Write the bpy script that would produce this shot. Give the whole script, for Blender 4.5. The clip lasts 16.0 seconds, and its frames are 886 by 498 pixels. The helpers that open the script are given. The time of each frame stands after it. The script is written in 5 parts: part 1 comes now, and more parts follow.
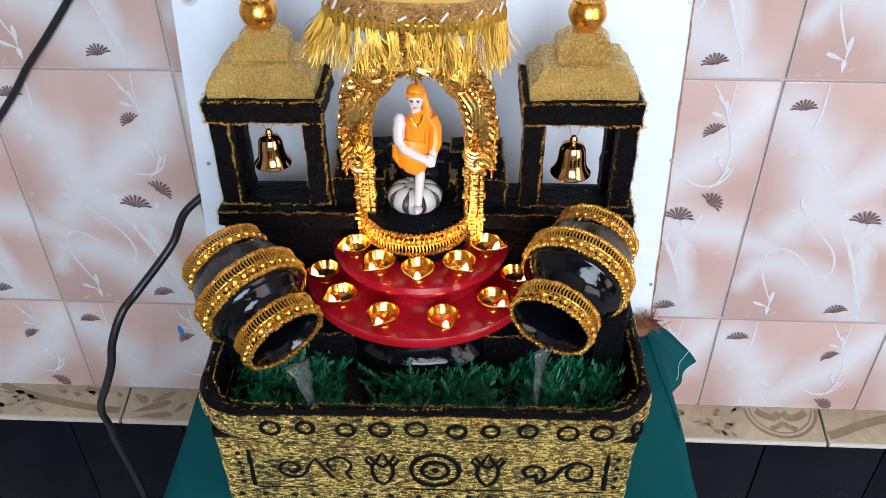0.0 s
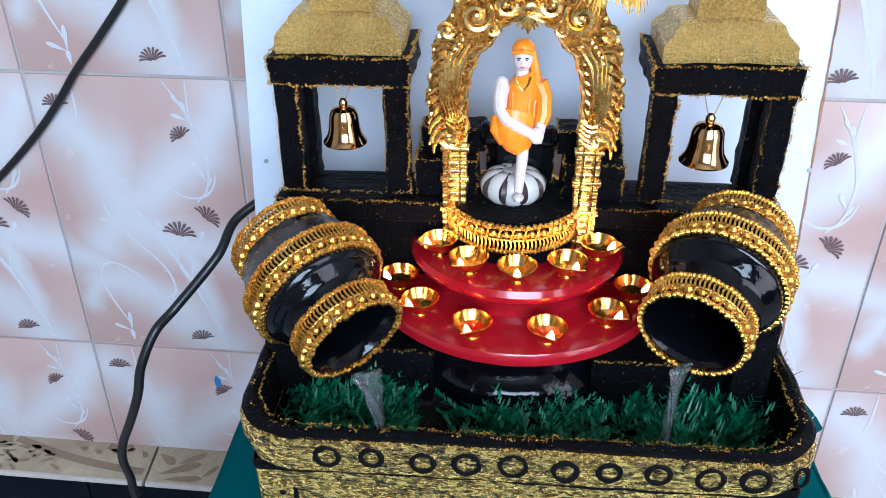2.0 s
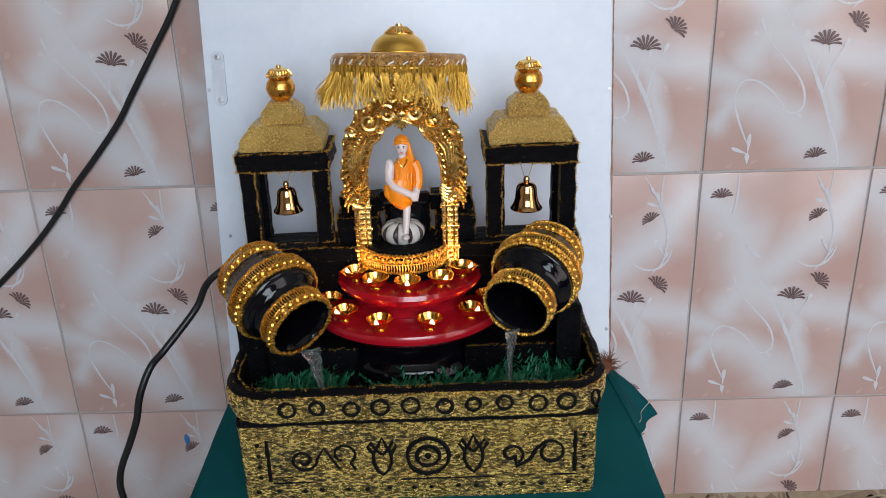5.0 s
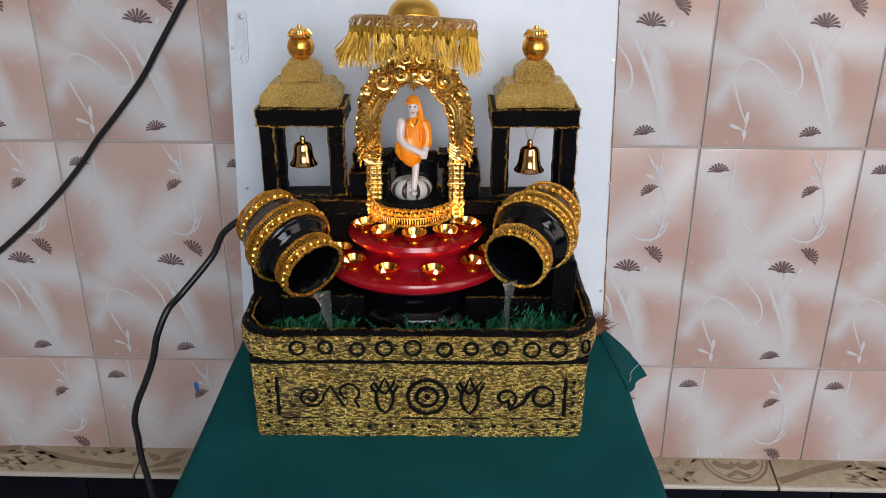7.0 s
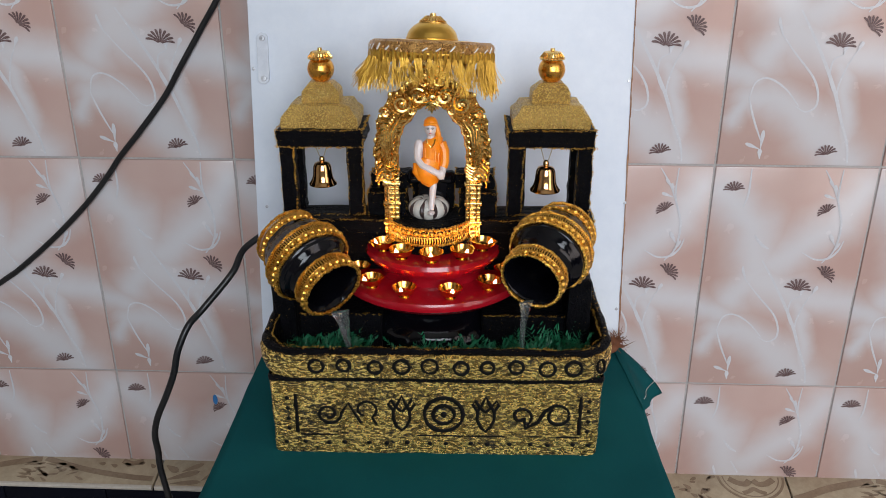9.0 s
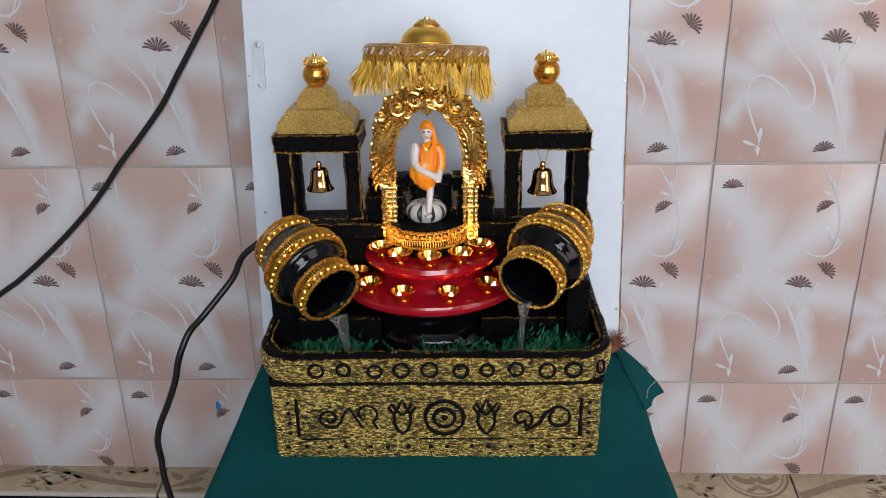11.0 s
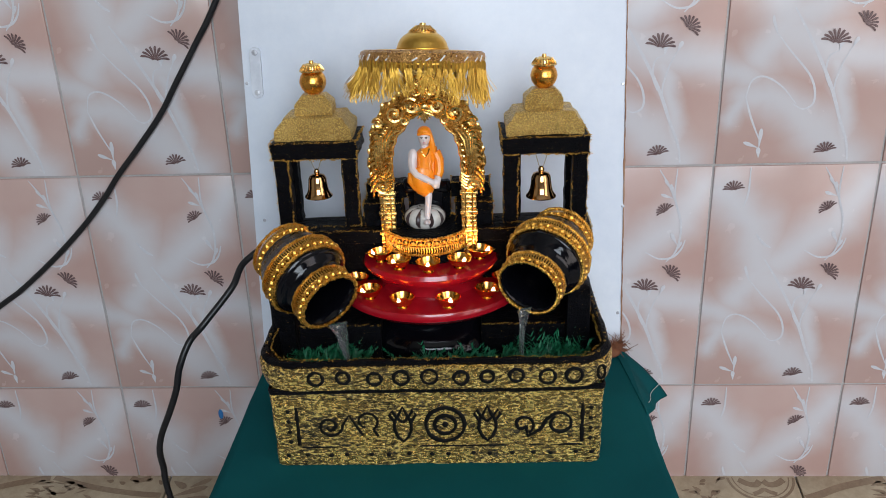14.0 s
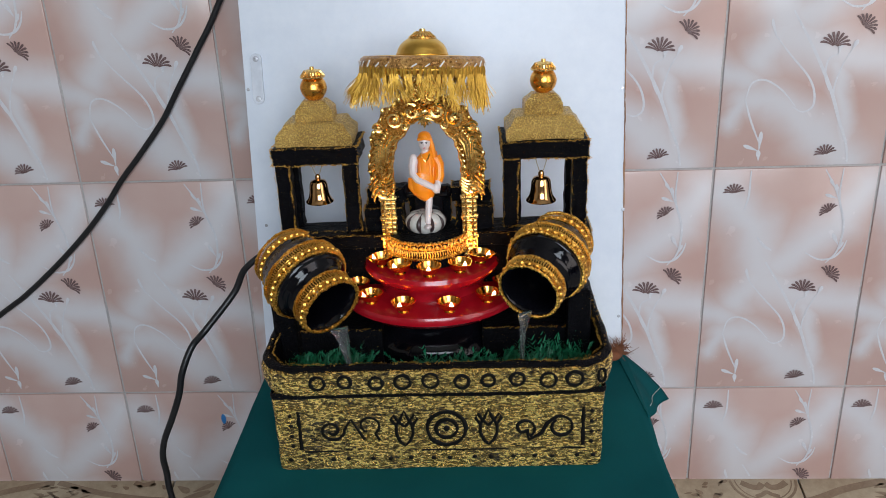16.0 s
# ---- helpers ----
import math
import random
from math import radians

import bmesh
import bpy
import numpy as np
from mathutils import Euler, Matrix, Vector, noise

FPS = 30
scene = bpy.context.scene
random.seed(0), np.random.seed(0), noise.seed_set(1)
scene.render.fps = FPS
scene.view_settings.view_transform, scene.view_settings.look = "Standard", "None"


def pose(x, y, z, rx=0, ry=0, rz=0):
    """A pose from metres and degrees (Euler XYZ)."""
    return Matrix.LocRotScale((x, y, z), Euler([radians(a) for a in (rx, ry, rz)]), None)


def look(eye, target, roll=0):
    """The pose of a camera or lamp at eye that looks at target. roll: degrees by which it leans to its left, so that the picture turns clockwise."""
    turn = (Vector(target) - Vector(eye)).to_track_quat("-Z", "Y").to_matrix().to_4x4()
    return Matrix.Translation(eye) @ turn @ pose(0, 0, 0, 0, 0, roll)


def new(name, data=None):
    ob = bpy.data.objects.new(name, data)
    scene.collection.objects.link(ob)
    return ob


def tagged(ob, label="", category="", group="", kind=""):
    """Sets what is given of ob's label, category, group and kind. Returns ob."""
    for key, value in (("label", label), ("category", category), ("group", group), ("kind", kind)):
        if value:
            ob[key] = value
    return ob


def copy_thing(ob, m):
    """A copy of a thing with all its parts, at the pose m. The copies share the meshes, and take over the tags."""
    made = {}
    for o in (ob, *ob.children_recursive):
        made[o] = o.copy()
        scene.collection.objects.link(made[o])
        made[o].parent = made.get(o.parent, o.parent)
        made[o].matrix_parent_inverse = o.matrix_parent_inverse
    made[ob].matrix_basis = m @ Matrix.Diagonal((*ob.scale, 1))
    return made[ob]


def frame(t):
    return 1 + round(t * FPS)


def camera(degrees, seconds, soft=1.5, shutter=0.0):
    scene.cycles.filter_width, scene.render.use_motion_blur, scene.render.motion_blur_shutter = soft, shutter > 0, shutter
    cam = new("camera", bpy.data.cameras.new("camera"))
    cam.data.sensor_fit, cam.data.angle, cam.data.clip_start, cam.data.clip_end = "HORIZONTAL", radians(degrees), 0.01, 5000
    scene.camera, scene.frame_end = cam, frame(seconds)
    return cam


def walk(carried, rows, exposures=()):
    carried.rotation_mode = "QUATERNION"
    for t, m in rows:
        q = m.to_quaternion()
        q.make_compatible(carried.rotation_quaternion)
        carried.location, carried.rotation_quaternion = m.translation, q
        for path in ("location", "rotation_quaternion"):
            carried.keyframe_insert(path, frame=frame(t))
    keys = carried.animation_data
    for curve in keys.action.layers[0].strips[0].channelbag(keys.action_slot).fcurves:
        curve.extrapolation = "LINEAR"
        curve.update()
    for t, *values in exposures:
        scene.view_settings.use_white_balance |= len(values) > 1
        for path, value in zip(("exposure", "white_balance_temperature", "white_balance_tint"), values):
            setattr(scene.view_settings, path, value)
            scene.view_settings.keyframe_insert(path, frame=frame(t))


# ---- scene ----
cam = camera(55.8, 16.0, soft=0.6)
PATH = [
    (0, (0.0525, -0.6959, 1.3224), (0.0065, 0.8842, 0.0972), -0.36),
    (0.5, (0.0130, -0.6600, 1.2298), (-0.0739, 1.0224, 0.1517), 1.40),
    (1, (-0.0035, -0.6468, 1.2078), (-0.0956, 1.0606, 0.1704), 3.98),
    (1.5, (0.0088, -0.6425, 1.2183), (-0.0983, 1.0687, 0.1886), 0.64),
    (2, (0.0172, -0.6536, 1.2159), (-0.1245, 1.0638, 0.2009), -0.05),
    (2.5, (0.0196, -0.6538, 1.2030), (-0.0694, 1.1107, 0.2655), 1.61),
    (3, (0.0130, -0.6705, 1.1913), (-0.0554, 1.1433, 0.3516), 0.33),
    (3.5, (0.0325, -0.7160, 1.2122), (0.0083, 1.1279, 0.4378), -0.50),
    (4, (0.0499, -0.7740, 1.2325), (0.0562, 1.0818, 0.4870), -1.34),
    (4.5, (0.0469, -0.8287, 1.2420), (0.0724, 1.0168, 0.4714), -1.30),
    (5, (0.0513, -0.8772, 1.2551), (0.0567, 0.9775, 0.5069), -1.87),
    (5.2, (0.0485, -0.8853, 1.2559), (0.0786, 0.9554, 0.4743), -0.91),
    (7.3, (0.0531, -0.9226, 1.2515), (0.0415, 0.9127, 0.4569), 0.21),
    (7.5, (0.0552, -0.9224, 1.2525), (0.0321, 0.9122, 0.4563), -0.09),
    (8, (0.0548, -0.9201, 1.2516), (0.0232, 0.9141, 0.4549), -0.07),
    (8.5, (0.0524, -0.9184, 1.2523), (0.0127, 0.9188, 0.4629), -0.06),
    (9, (0.0502, -0.9269, 1.2627), (0.0055, 0.9178, 0.4914), -0.07),
    (9.2, (0.0509, -0.9314, 1.2675), (0.0063, 0.9170, 0.5051), -0.45),
    (11.5, (0.0554, -0.9258, 1.2630), (-0.0012, 0.9204, 0.4960), -1.31),
    (12, (0.0571, -0.9253, 1.2644), (-0.0057, 0.9229, 0.5027), -1.63),
    (12.5, (0.0590, -0.9257, 1.2640), (-0.0045, 0.9232, 0.5039), -1.89),
    (13, (0.0581, -0.9240, 1.2629), (-0.0065, 0.9232, 0.4990), -1.89),
    (13.5, (0.0586, -0.9227, 1.2621), (-0.0060, 0.9231, 0.4947), -1.88),
    (14, (0.0595, -0.9241, 1.2640), (-0.0047, 0.9259, 0.5067), -1.97),
    (14.5, (0.0624, -0.9239, 1.2649), (0.0004, 0.9267, 0.5091), -2.14),
    (15, (0.0655, -0.9265, 1.2674), (0.0063, 0.9279, 0.5206), -2.28),
    (15.5, (0.0617, -0.9248, 1.2656), (-0.0091, 0.9269, 0.5131), -2.34),
    (16, (0.0615, -0.9266, 1.2657), (-0.0095, 0.9265, 0.5168), -2.32),
]
EXPOSURES = [(0.0, 0.62, 6250, 14), (0.5, 0.72, 5600, 13), (1.5, 0.82, 5400, 12), (3.0, 0.87, 5380, 11), (3.6, 0.82, 5400, 11), (4.0, 0.50, 5950, 13), (4.5, 0.02, 6350, 15), (5.2, 0.0, 6500, 14), (7.5, 0.0, 6900, 16), (8.5, 0.0, 6700, 15), (11.5, 0.0, 6650, 14), (12.5, 0.0, 6500, 13), (16.0, 0.0, 6450, 13)]
walk(cam, [(t, look(eye, target, roll)) for t, eye, target, roll in PATH], EXPOSURES)

# ---- world and light ----
world = bpy.data.worlds.new("sky")
scene.world = world
world.use_nodes = True
wn = world.node_tree.nodes
sky = wn.new("ShaderNodeTexSky")
sky.sky_type = "NISHITA"
sky.sun_disc = False
sky.sun_elevation, sky.sun_rotation = radians(40), radians(200)
wn["Background"].inputs[1].default_value = 0.12
world.node_tree.links.new(sky.outputs[0], wn["Background"].inputs[0])


def area_light(name, m, sx, sy, watts, colour):
    d = bpy.data.lights.new(name, "AREA")
    d.shape, d.size, d.size_y, d.energy, d.color = "RECTANGLE", sx, sy, watts, colour
    ob = new(name, d)
    ob.matrix_world = m
    return ob


area_light("window_daylight", look((0.36, -2.46, 1.75), (0.08, 0, 1.0)), 1.3, 1.2, 40, (0.80, 0.92, 1.0))
# unseen fill lamp, added to lift and warm the right-hand side
area_light("added_right_fill", look((1.5, -1.6, 1.45), (0.1, -0.1, 1.0)), 0.8, 1.8, 10, (1.0, 0.92, 0.89))


# ---- materials ----
def ramp(nt, fac, stops):
    r = nt.nodes.new("ShaderNodeValToRGB")
    e = r.color_ramp.elements
    while len(e) < len(stops):
        e.new(0.5)
    for k, (p, c) in enumerate(stops):
        e[k].position, e[k].color = p, (*c, 1) if len(c) == 3 else c
    nt.links.new(fac, r.inputs[0])
    return r.outputs[0]


def noise_tex(nt, scale, detail=4, rough=0.6, vec=None):
    n = nt.nodes.new("ShaderNodeTexNoise")
    n.inputs["Scale"].default_value, n.inputs["Detail"].default_value, n.inputs["Roughness"].default_value = scale, detail, rough
    if vec is not None:
        nt.links.new(vec, n.inputs["Vector"])
    return n.outputs["Fac"]


def paint(name, dark, light, rough=(0.4, 0.6), metal=0.0, grain=120, wear=14, bump=0.3, depth=0.001, flecks=None, fleck_cut=(0.62, 0.68), fleck_scale=500, coat=0.0, sheen=0.0, spread=(0.3, 0.7), spec=0.5, stretch=None):
    """A surface that varies at two scales, with fine relief and, where flecks is given, scattered metallic flecks."""
    m = bpy.data.materials.new(name)
    m.use_nodes = True
    nt = m.node_tree
    b = nt.nodes["Principled BSDF"]
    co = nt.nodes.new("ShaderNodeTexCoord").outputs["Object"]
    if stretch:
        mp = nt.nodes.new("ShaderNodeMapping")
        mp.inputs["Scale"].default_value = stretch
        nt.links.new(co, mp.inputs["Vector"])
        co = mp.outputs[0]
    fine, broad = noise_tex(nt, grain, 5, 0.65, co), noise_tex(nt, wear, 3, 0.5, co)
    mix = nt.nodes.new("ShaderNodeMath")
    mix.operation = "MULTIPLY_ADD"
    nt.links.new(fine, mix.inputs[0])
    mix.inputs[1].default_value = 0.5
    half = nt.nodes.new("ShaderNodeMath")
    half.operation = "MULTIPLY"
    nt.links.new(broad, half.inputs[0])
    half.inputs[1].default_value = 0.5
    nt.links.new(half.outputs[0], mix.inputs[2])
    col = ramp(nt, mix.outputs[0], [(spread[0], dark), (spread[1], light)])
    rr = ramp(nt, fine, [(0.3, (rough[0],) * 3), (0.7, (rough[1],) * 3)])
    met = None
    if flecks:
        fl = ramp(nt, noise_tex(nt, fleck_scale, 2, 0.7, co), [(fleck_cut[0], (0, 0, 0)), (fleck_cut[1], (1, 1, 1))])
        mx = nt.nodes.new("ShaderNodeMix")
        mx.data_type = "RGBA"
        nt.links.new(fl, mx.inputs[0])
        nt.links.new(col, mx.inputs[6])
        mx.inputs[7].default_value = (*flecks, 1)
        col, met = mx.outputs[2], fl
    nt.links.new(col, b.inputs["Base Color"])
    nt.links.new(rr, b.inputs["Roughness"])
    b.inputs["Metallic"].default_value = metal
    if met is not None and metal == 0:
        nt.links.new(met, b.inputs["Metallic"])
    b.inputs["Coat Weight"].default_value, b.inputs["Coat Roughness"].default_value = coat, 0.06
    b.inputs["Sheen Weight"].default_value = sheen
    b.inputs["Specular IOR Level"].default_value = spec
    if bump:
        bp = nt.nodes.new("ShaderNodeBump")
        bp.inputs["Strength"].default_value, bp.inputs["Distance"].default_value = bump, depth
        nt.links.new(fine, bp.inputs["Height"])
        nt.links.new(bp.outputs[0], b.inputs["Normal"])
    return m




def leaf_paint(name, cover, gold_dark, gold_light):
    """Black paint rubbed over with gold leaf: horizontal strokes of crinkled gold with black left in the hollows."""
    m = bpy.data.materials.new(name)
    m.use_nodes = True
    nt = m.node_tree
    b = nt.nodes["Principled BSDF"]
    co = nt.nodes.new("ShaderNodeTexCoord").outputs["Object"]
    mp = nt.nodes.new("ShaderNodeMapping")
    mp.inputs["Scale"].default_value = (0.42, 0.7, 1.0)
    nt.links.new(co, mp.inputs["Vector"])
    co = mp.outputs[0]
    fine, mid, broad = noise_tex(nt, 1500, 4, 0.7, co), noise_tex(nt, 560, 4, 0.65, co), noise_tex(nt, 55, 4, 0.6, co)
    total = None
    for f, k in ((fine, 0.36), (mid, 0.44), (broad, 0.20)):
        q = nt.nodes.new("ShaderNodeMath")
        q.operation = "MULTIPLY_ADD"
        nt.links.new(f, q.inputs[0])
        q.inputs[1].default_value = k
        if total is None:
            q.inputs[2].default_value = 0.0
        else:
            nt.links.new(total, q.inputs[2])
        total = q.outputs[0]
    mask = ramp(nt, total, [(cover, (0, 0, 0)), (cover + 0.06, (1, 1, 1))])
    gold = ramp(nt, mid, [(0.35, gold_dark), (0.62, gold_light)])
    mx = nt.nodes.new("ShaderNodeMix")
    mx.data_type = "RGBA"
    nt.links.new(mask, mx.inputs[0])
    mx.inputs[6].default_value = (0.006, 0.005, 0.004, 1)
    nt.links.new(gold, mx.inputs[7])
    nt.links.new(mx.outputs[2], b.inputs["Base Color"])
    nt.links.new(mask, b.inputs["Metallic"])
    nt.links.new(ramp(nt, mid, [(0.3, (0.16,) * 3), (0.7, (0.34,) * 3)]), b.inputs["Roughness"])
    bp = nt.nodes.new("ShaderNodeBump")
    bp.inputs["Strength"].default_value, bp.inputs["Distance"].default_value = 1.0, 0.0042
    nt.links.new(total, bp.inputs["Height"])
    nt.links.new(bp.outputs[0], b.inputs["Normal"])
    return m


M_leaf = leaf_paint("gold_leaf_relief", 0.452, (0.58, 0.32, 0.055), (1.0, 0.74, 0.24))
M_gold = paint("bright_gold", (0.90, 0.50, 0.11), (1.0, 0.73, 0.28), (0.16, 0.34), 1.0, 300, 130, 0.3, 0.0006)
M_gilt = paint("gilt_paint", (0.60, 0.32, 0.05), (0.92, 0.60, 0.16), (0.3, 0.5), 1.0, 900, 80, 0.8, 0.0008)
# dark gold whose colour carries the crevice shade behind the arch relief
M_gold_shade = paint("crevice_shade_gold", (0.20, 0.08, 0.012), (0.62, 0.32, 0.07), (0.2, 0.4), 1.0, 330, 100, 1.0, 0.0024)
M_glitter = paint("gold_glitter", (0.34, 0.17, 0.032), (0.84, 0.52, 0.14), (0.22, 0.45), 0.0, 700, 50, 1.0, 0.0032, flecks=(1.0, 0.76, 0.28), fleck_cut=(0.51, 0.57), fleck_scale=700, spec=0.3)
M_ball = paint("lacquered_gold", (0.90, 0.40, 0.06), (0.95, 0.48, 0.10), (0.22, 0.32), 1.0, 200, 40, 0.05, 0.0002)
M_dome = paint("matt_gold", (0.80, 0.46, 0.08), (0.88, 0.54, 0.12), (0.3, 0.42), 1.0, 300, 60, 0.2, 0.0003)
M_black = paint("black_textured_paint", (0.001, 0.001, 0.0015), (0.005, 0.005, 0.007), (0.25, 0.55), 0.0, 420, 60, 1.0, 0.0030, flecks=(0.75, 0.48, 0.13), fleck_cut=(0.70, 0.74), fleck_scale=700, spec=0.08)
M_gloss = paint("black_gloss_paint", (0.0012, 0.0012, 0.002), (0.004, 0.004, 0.006), (0.03, 0.07), 0.0, 55, 30, 0.16, 0.0025, spec=0.36)
M_ribbon = paint("black_satin_ribbon", (0.008, 0.008, 0.009), (0.022, 0.022, 0.026), (0.22, 0.35), 0.0, 300, 40, 0.1, 0.0003)
M_red = paint("red_enamel", (0.30, 0.004, 0.010), (0.42, 0.008, 0.018), (0.14, 0.24), 0.0, 90, 20, 0.05, 0.0004, coat=0.4)
M_board = paint("white_gloss_paint", (0.65, 0.70, 0.79), (0.76, 0.80, 0.87), (0.3, 0.45), 0.0, 60, 5, 0.08, 0.0005)
M_wood = paint("raw_board_edge", (0.16, 0.06, 0.03), (0.42, 0.24, 0.14), (0.7, 0.9), 0.0, 300, 30, 0.5, 0.0008)
M_cloth = paint("teal_cotton", (0.002, 0.058, 0.066), (0.006, 0.105, 0.112), (0.8, 0.95), 0.0, 1400, 9, 0.35, 0.0004, spec=0.08)
M_plaster = paint("cream_plaster", (0.36, 0.33, 0.30), (0.46, 0.43, 0.39), (0.7, 0.9), 0.0, 60, 3, 0.2, 0.002)
M_floor = paint("pale_floor", (0.26, 0.24, 0.22), (0.38, 0.36, 0.33), (0.25, 0.4), 0.0, 40, 5, 0.05, 0.001)
M_grout = paint("grey_grout", (0.32, 0.29, 0.28), (0.55, 0.52, 0.50), (0.8, 0.95), 0.0, 300, 12, 0.4, 0.0006)
M_dado = paint("dark_blue_tile", (0.002, 0.0025, 0.005), (0.009, 0.010, 0.018), (0.12, 0.25), 0.0, 14, 5, 0.03, 0.001, spec=0.10)
M_cable = paint("black_rubber", (0.006, 0.006, 0.007), (0.014, 0.014, 0.016), (0.3, 0.45), 0.0, 300, 30, 0.1, 0.0002)
M_grass = paint("green_plastic_grass", (0.002, 0.085, 0.036), (0.012, 0.27, 0.12), (0.3, 0.5), 0.0, 200, 60, 0.1, 0.0003)


# ---- mesh tools ----
class Geo:
    """Collects vertices and faces for one mesh."""

    def __init__(self):
        self.v, self.f, self.m = [], [], []

    def add(self, verts, faces, mi=0):
        n = len(self.v)
        self.v += [tuple(p) for p in verts]
        self.f += [tuple(n + k for k in f) for f in faces]
        self.m += [mi] * len(faces)
        return self

    def box(self, x0, x1, y0, y1, z0, z1, bevel=0.001, cuts=0, amp=0.0, mi=0):
        bm = bmesh.new()
        bmesh.ops.create_cube(bm, size=1)
        for v in bm.verts:
            v.co = Vector((x0 + (v.co.x + 0.5) * (x1 - x0), y0 + (v.co.y + 0.5) * (y1 - y0), z0 + (v.co.z + 0.5) * (z1 - z0)))
        if bevel:
            bmesh.ops.bevel(bm, geom=bm.edges[:], offset=bevel, segments=2, affect="EDGES", profile=0.5)
        if cuts:
            long = [e for e in bm.edges if e.calc_length() > 0.006]
            bmesh.ops.subdivide_edges(bm, edges=long, cuts=cuts, use_grid_fill=True)
        if amp:
            for v in bm.verts:
                v.co += noise.noise_vector(v.co * 160) * amp
        bm.verts.index_update()
        self.add([v.co[:] for v in bm.verts], [[v.index for v in f.verts] for f in bm.faces], mi)
        bm.free()
        return self

    def lathe(self, profile, seg=32, m=None, mi=0, wob=0.0):
        vs, fs, n = [], [], len(profile)
        for k in range(seg):
            a = 2 * math.pi * k / seg
            for r, z in profile:
                q = r * (1 + wob * noise.noise(Vector((math.cos(a) * 2, math.sin(a) * 2, z * 60))))
                p = Vector((q * math.cos(a), q * math.sin(a), z))
                vs.append(m @ p if m else p)
        for k in range(seg):
            for i in range(n - 1):
                a, b = k * n + i, ((k + 1) % seg) * n + i
                fs.append((a, b, b + 1, a + 1))
        return self.add(vs, fs, mi)

    def tube(self, pts, r, seg=6, closed=False, mi=0, flat=1.0):
        """A round cord through pts; r a radius or a function of 0..1."""
        pts = [Vector(p) for p in pts]
        n, vs, fs, up = len(pts), [], [], None
        for i, p in enumerate(pts):
            a, b = (pts[i - 1], pts[(i + 1) % n]) if closed else (pts[max(i - 1, 0)], pts[min(i + 1, n - 1)])
            t = (b - a).normalized()
            if up is None:
                up = t.orthogonal().normalized()
            up = (up - t * up.dot(t)).normalized()
            side = t.cross(up)
            q = r(i / max(1, n - 1)) if callable(r) else r
            for k in range(seg):
                w = 2 * math.pi * k / seg
                vs.append(p + (up * math.cos(w) + side * math.sin(w) * flat) * q)
        for i in range(n if closed else n - 1):
            for k in range(seg):
                a, b = i * seg + k, i * seg + (k + 1) % seg
                c, d = ((i + 1) % n) * seg + (k + 1) % seg, ((i + 1) % n) * seg + k
                fs.append((a, b, c, d))
        if not closed:
            fs += [tuple(range(seg))[::-1], tuple((n - 1) * seg + k for k in range(seg))]
        return self.add(vs, fs, mi)

    def ball(self, c, r, seg=8, rings=5, mi=0, m=None):
        rr = r if hasattr(r, "__len__") else (r, r, r)
        vs, fs = [], []
        for i in range(rings + 1):
            t = math.pi * i / rings
            for k in range(seg):
                a = 2 * math.pi * k / seg
                p = Vector((rr[0] * math.sin(t) * math.cos(a), rr[1] * math.sin(t) * math.sin(a), rr[2] * math.cos(t)))
                vs.append((m @ p if m else p) + Vector(c))
        for i in range(rings):
            for k in range(seg):
                fs.append((i * seg + k, (i + 1) * seg + k, (i + 1) * seg + (k + 1) % seg, i * seg + (k + 1) % seg))
        return self.add(vs, fs, mi)

    def prism(self, pts, y0, y1, mi=0):
        """A flat outline in x and z, given a thickness in y."""
        n = len(pts)
        vs = [(x, y0, z) for x, z in pts] + [(x, y1, z) for x, z in pts]
        fs = [tuple(range(n)), tuple(range(2 * n - 1, n - 1, -1))] + [(i + n, (i + 1) % n + n, (i + 1) % n, i) for i in range(n)]
        return self.add(vs, fs, mi)

    def mesh(self, name, mats, angle=35):
        me = bpy.data.meshes.new(name)
        me.from_pydata(self.v, [], self.f)
        for mt in mats if isinstance(mats, (list, tuple)) else [mats]:
            me.materials.append(mt)
        me.polygons.foreach_set("material_index", self.m)
        bm = bmesh.new()
        bm.from_mesh(me)
        bmesh.ops.remove_doubles(bm, verts=bm.verts[:], dist=1e-6)
        bmesh.ops.recalc_face_normals(bm, faces=bm.faces[:])
        bm.to_mesh(me)
        bm.free()
        me.polygons.foreach_set("use_smooth", [True] * len(me.polygons))
        me.set_sharp_from_angle(angle=radians(angle))
        return me


def thing(name, at, label, category, group="", kind=""):
    ob = new(name)
    ob.empty_display_size = 0.01
    ob.matrix_world = pose(*at)
    return tagged(ob, label, category, group, kind)


def part(name, geo, mats, parent=None, label="", angle=35):
    ob = new(name, geo.mesh(name, mats, angle))
    if parent is not None:
        ob.parent = parent
        place = Matrix.Identity(4)
        o = parent
        while o is not None:
            place = o.matrix_basis @ place
            o = o.parent
        ob.matrix_basis = place.inverted()
    return tagged(ob, label)


def solo(name, geo, mats, label, category, group="", kind="", angle=35):
    return tagged(part(name, geo, mats, None, "", angle), label, category, group, kind)


def gilt_line(geo, a, b, r=0.0011):
    """Dry-brushed flecks of gold paint along an edge."""
    a, b = Vector(a), Vector(b)
    n, o = max(4, int((b - a).length / 0.00028)), random.random() * 50
    for k in range(n + 1):
        if random.random() > 0.62 + 0.9 * noise.noise(Vector((k * 0.06 + o, o, 0))):
            continue
        p = a.lerp(b, k / n)
        p += noise.noise_vector(p * 160) * 0.0012 + Vector([random.gauss(0, 0.00045) for _ in range(3)])
        q = r * random.uniform(0.16, 0.40)
        geo.ball(p, (q * random.uniform(0.8, 1.7), q, q * random.uniform(0.8, 1.5)), 4, 3)


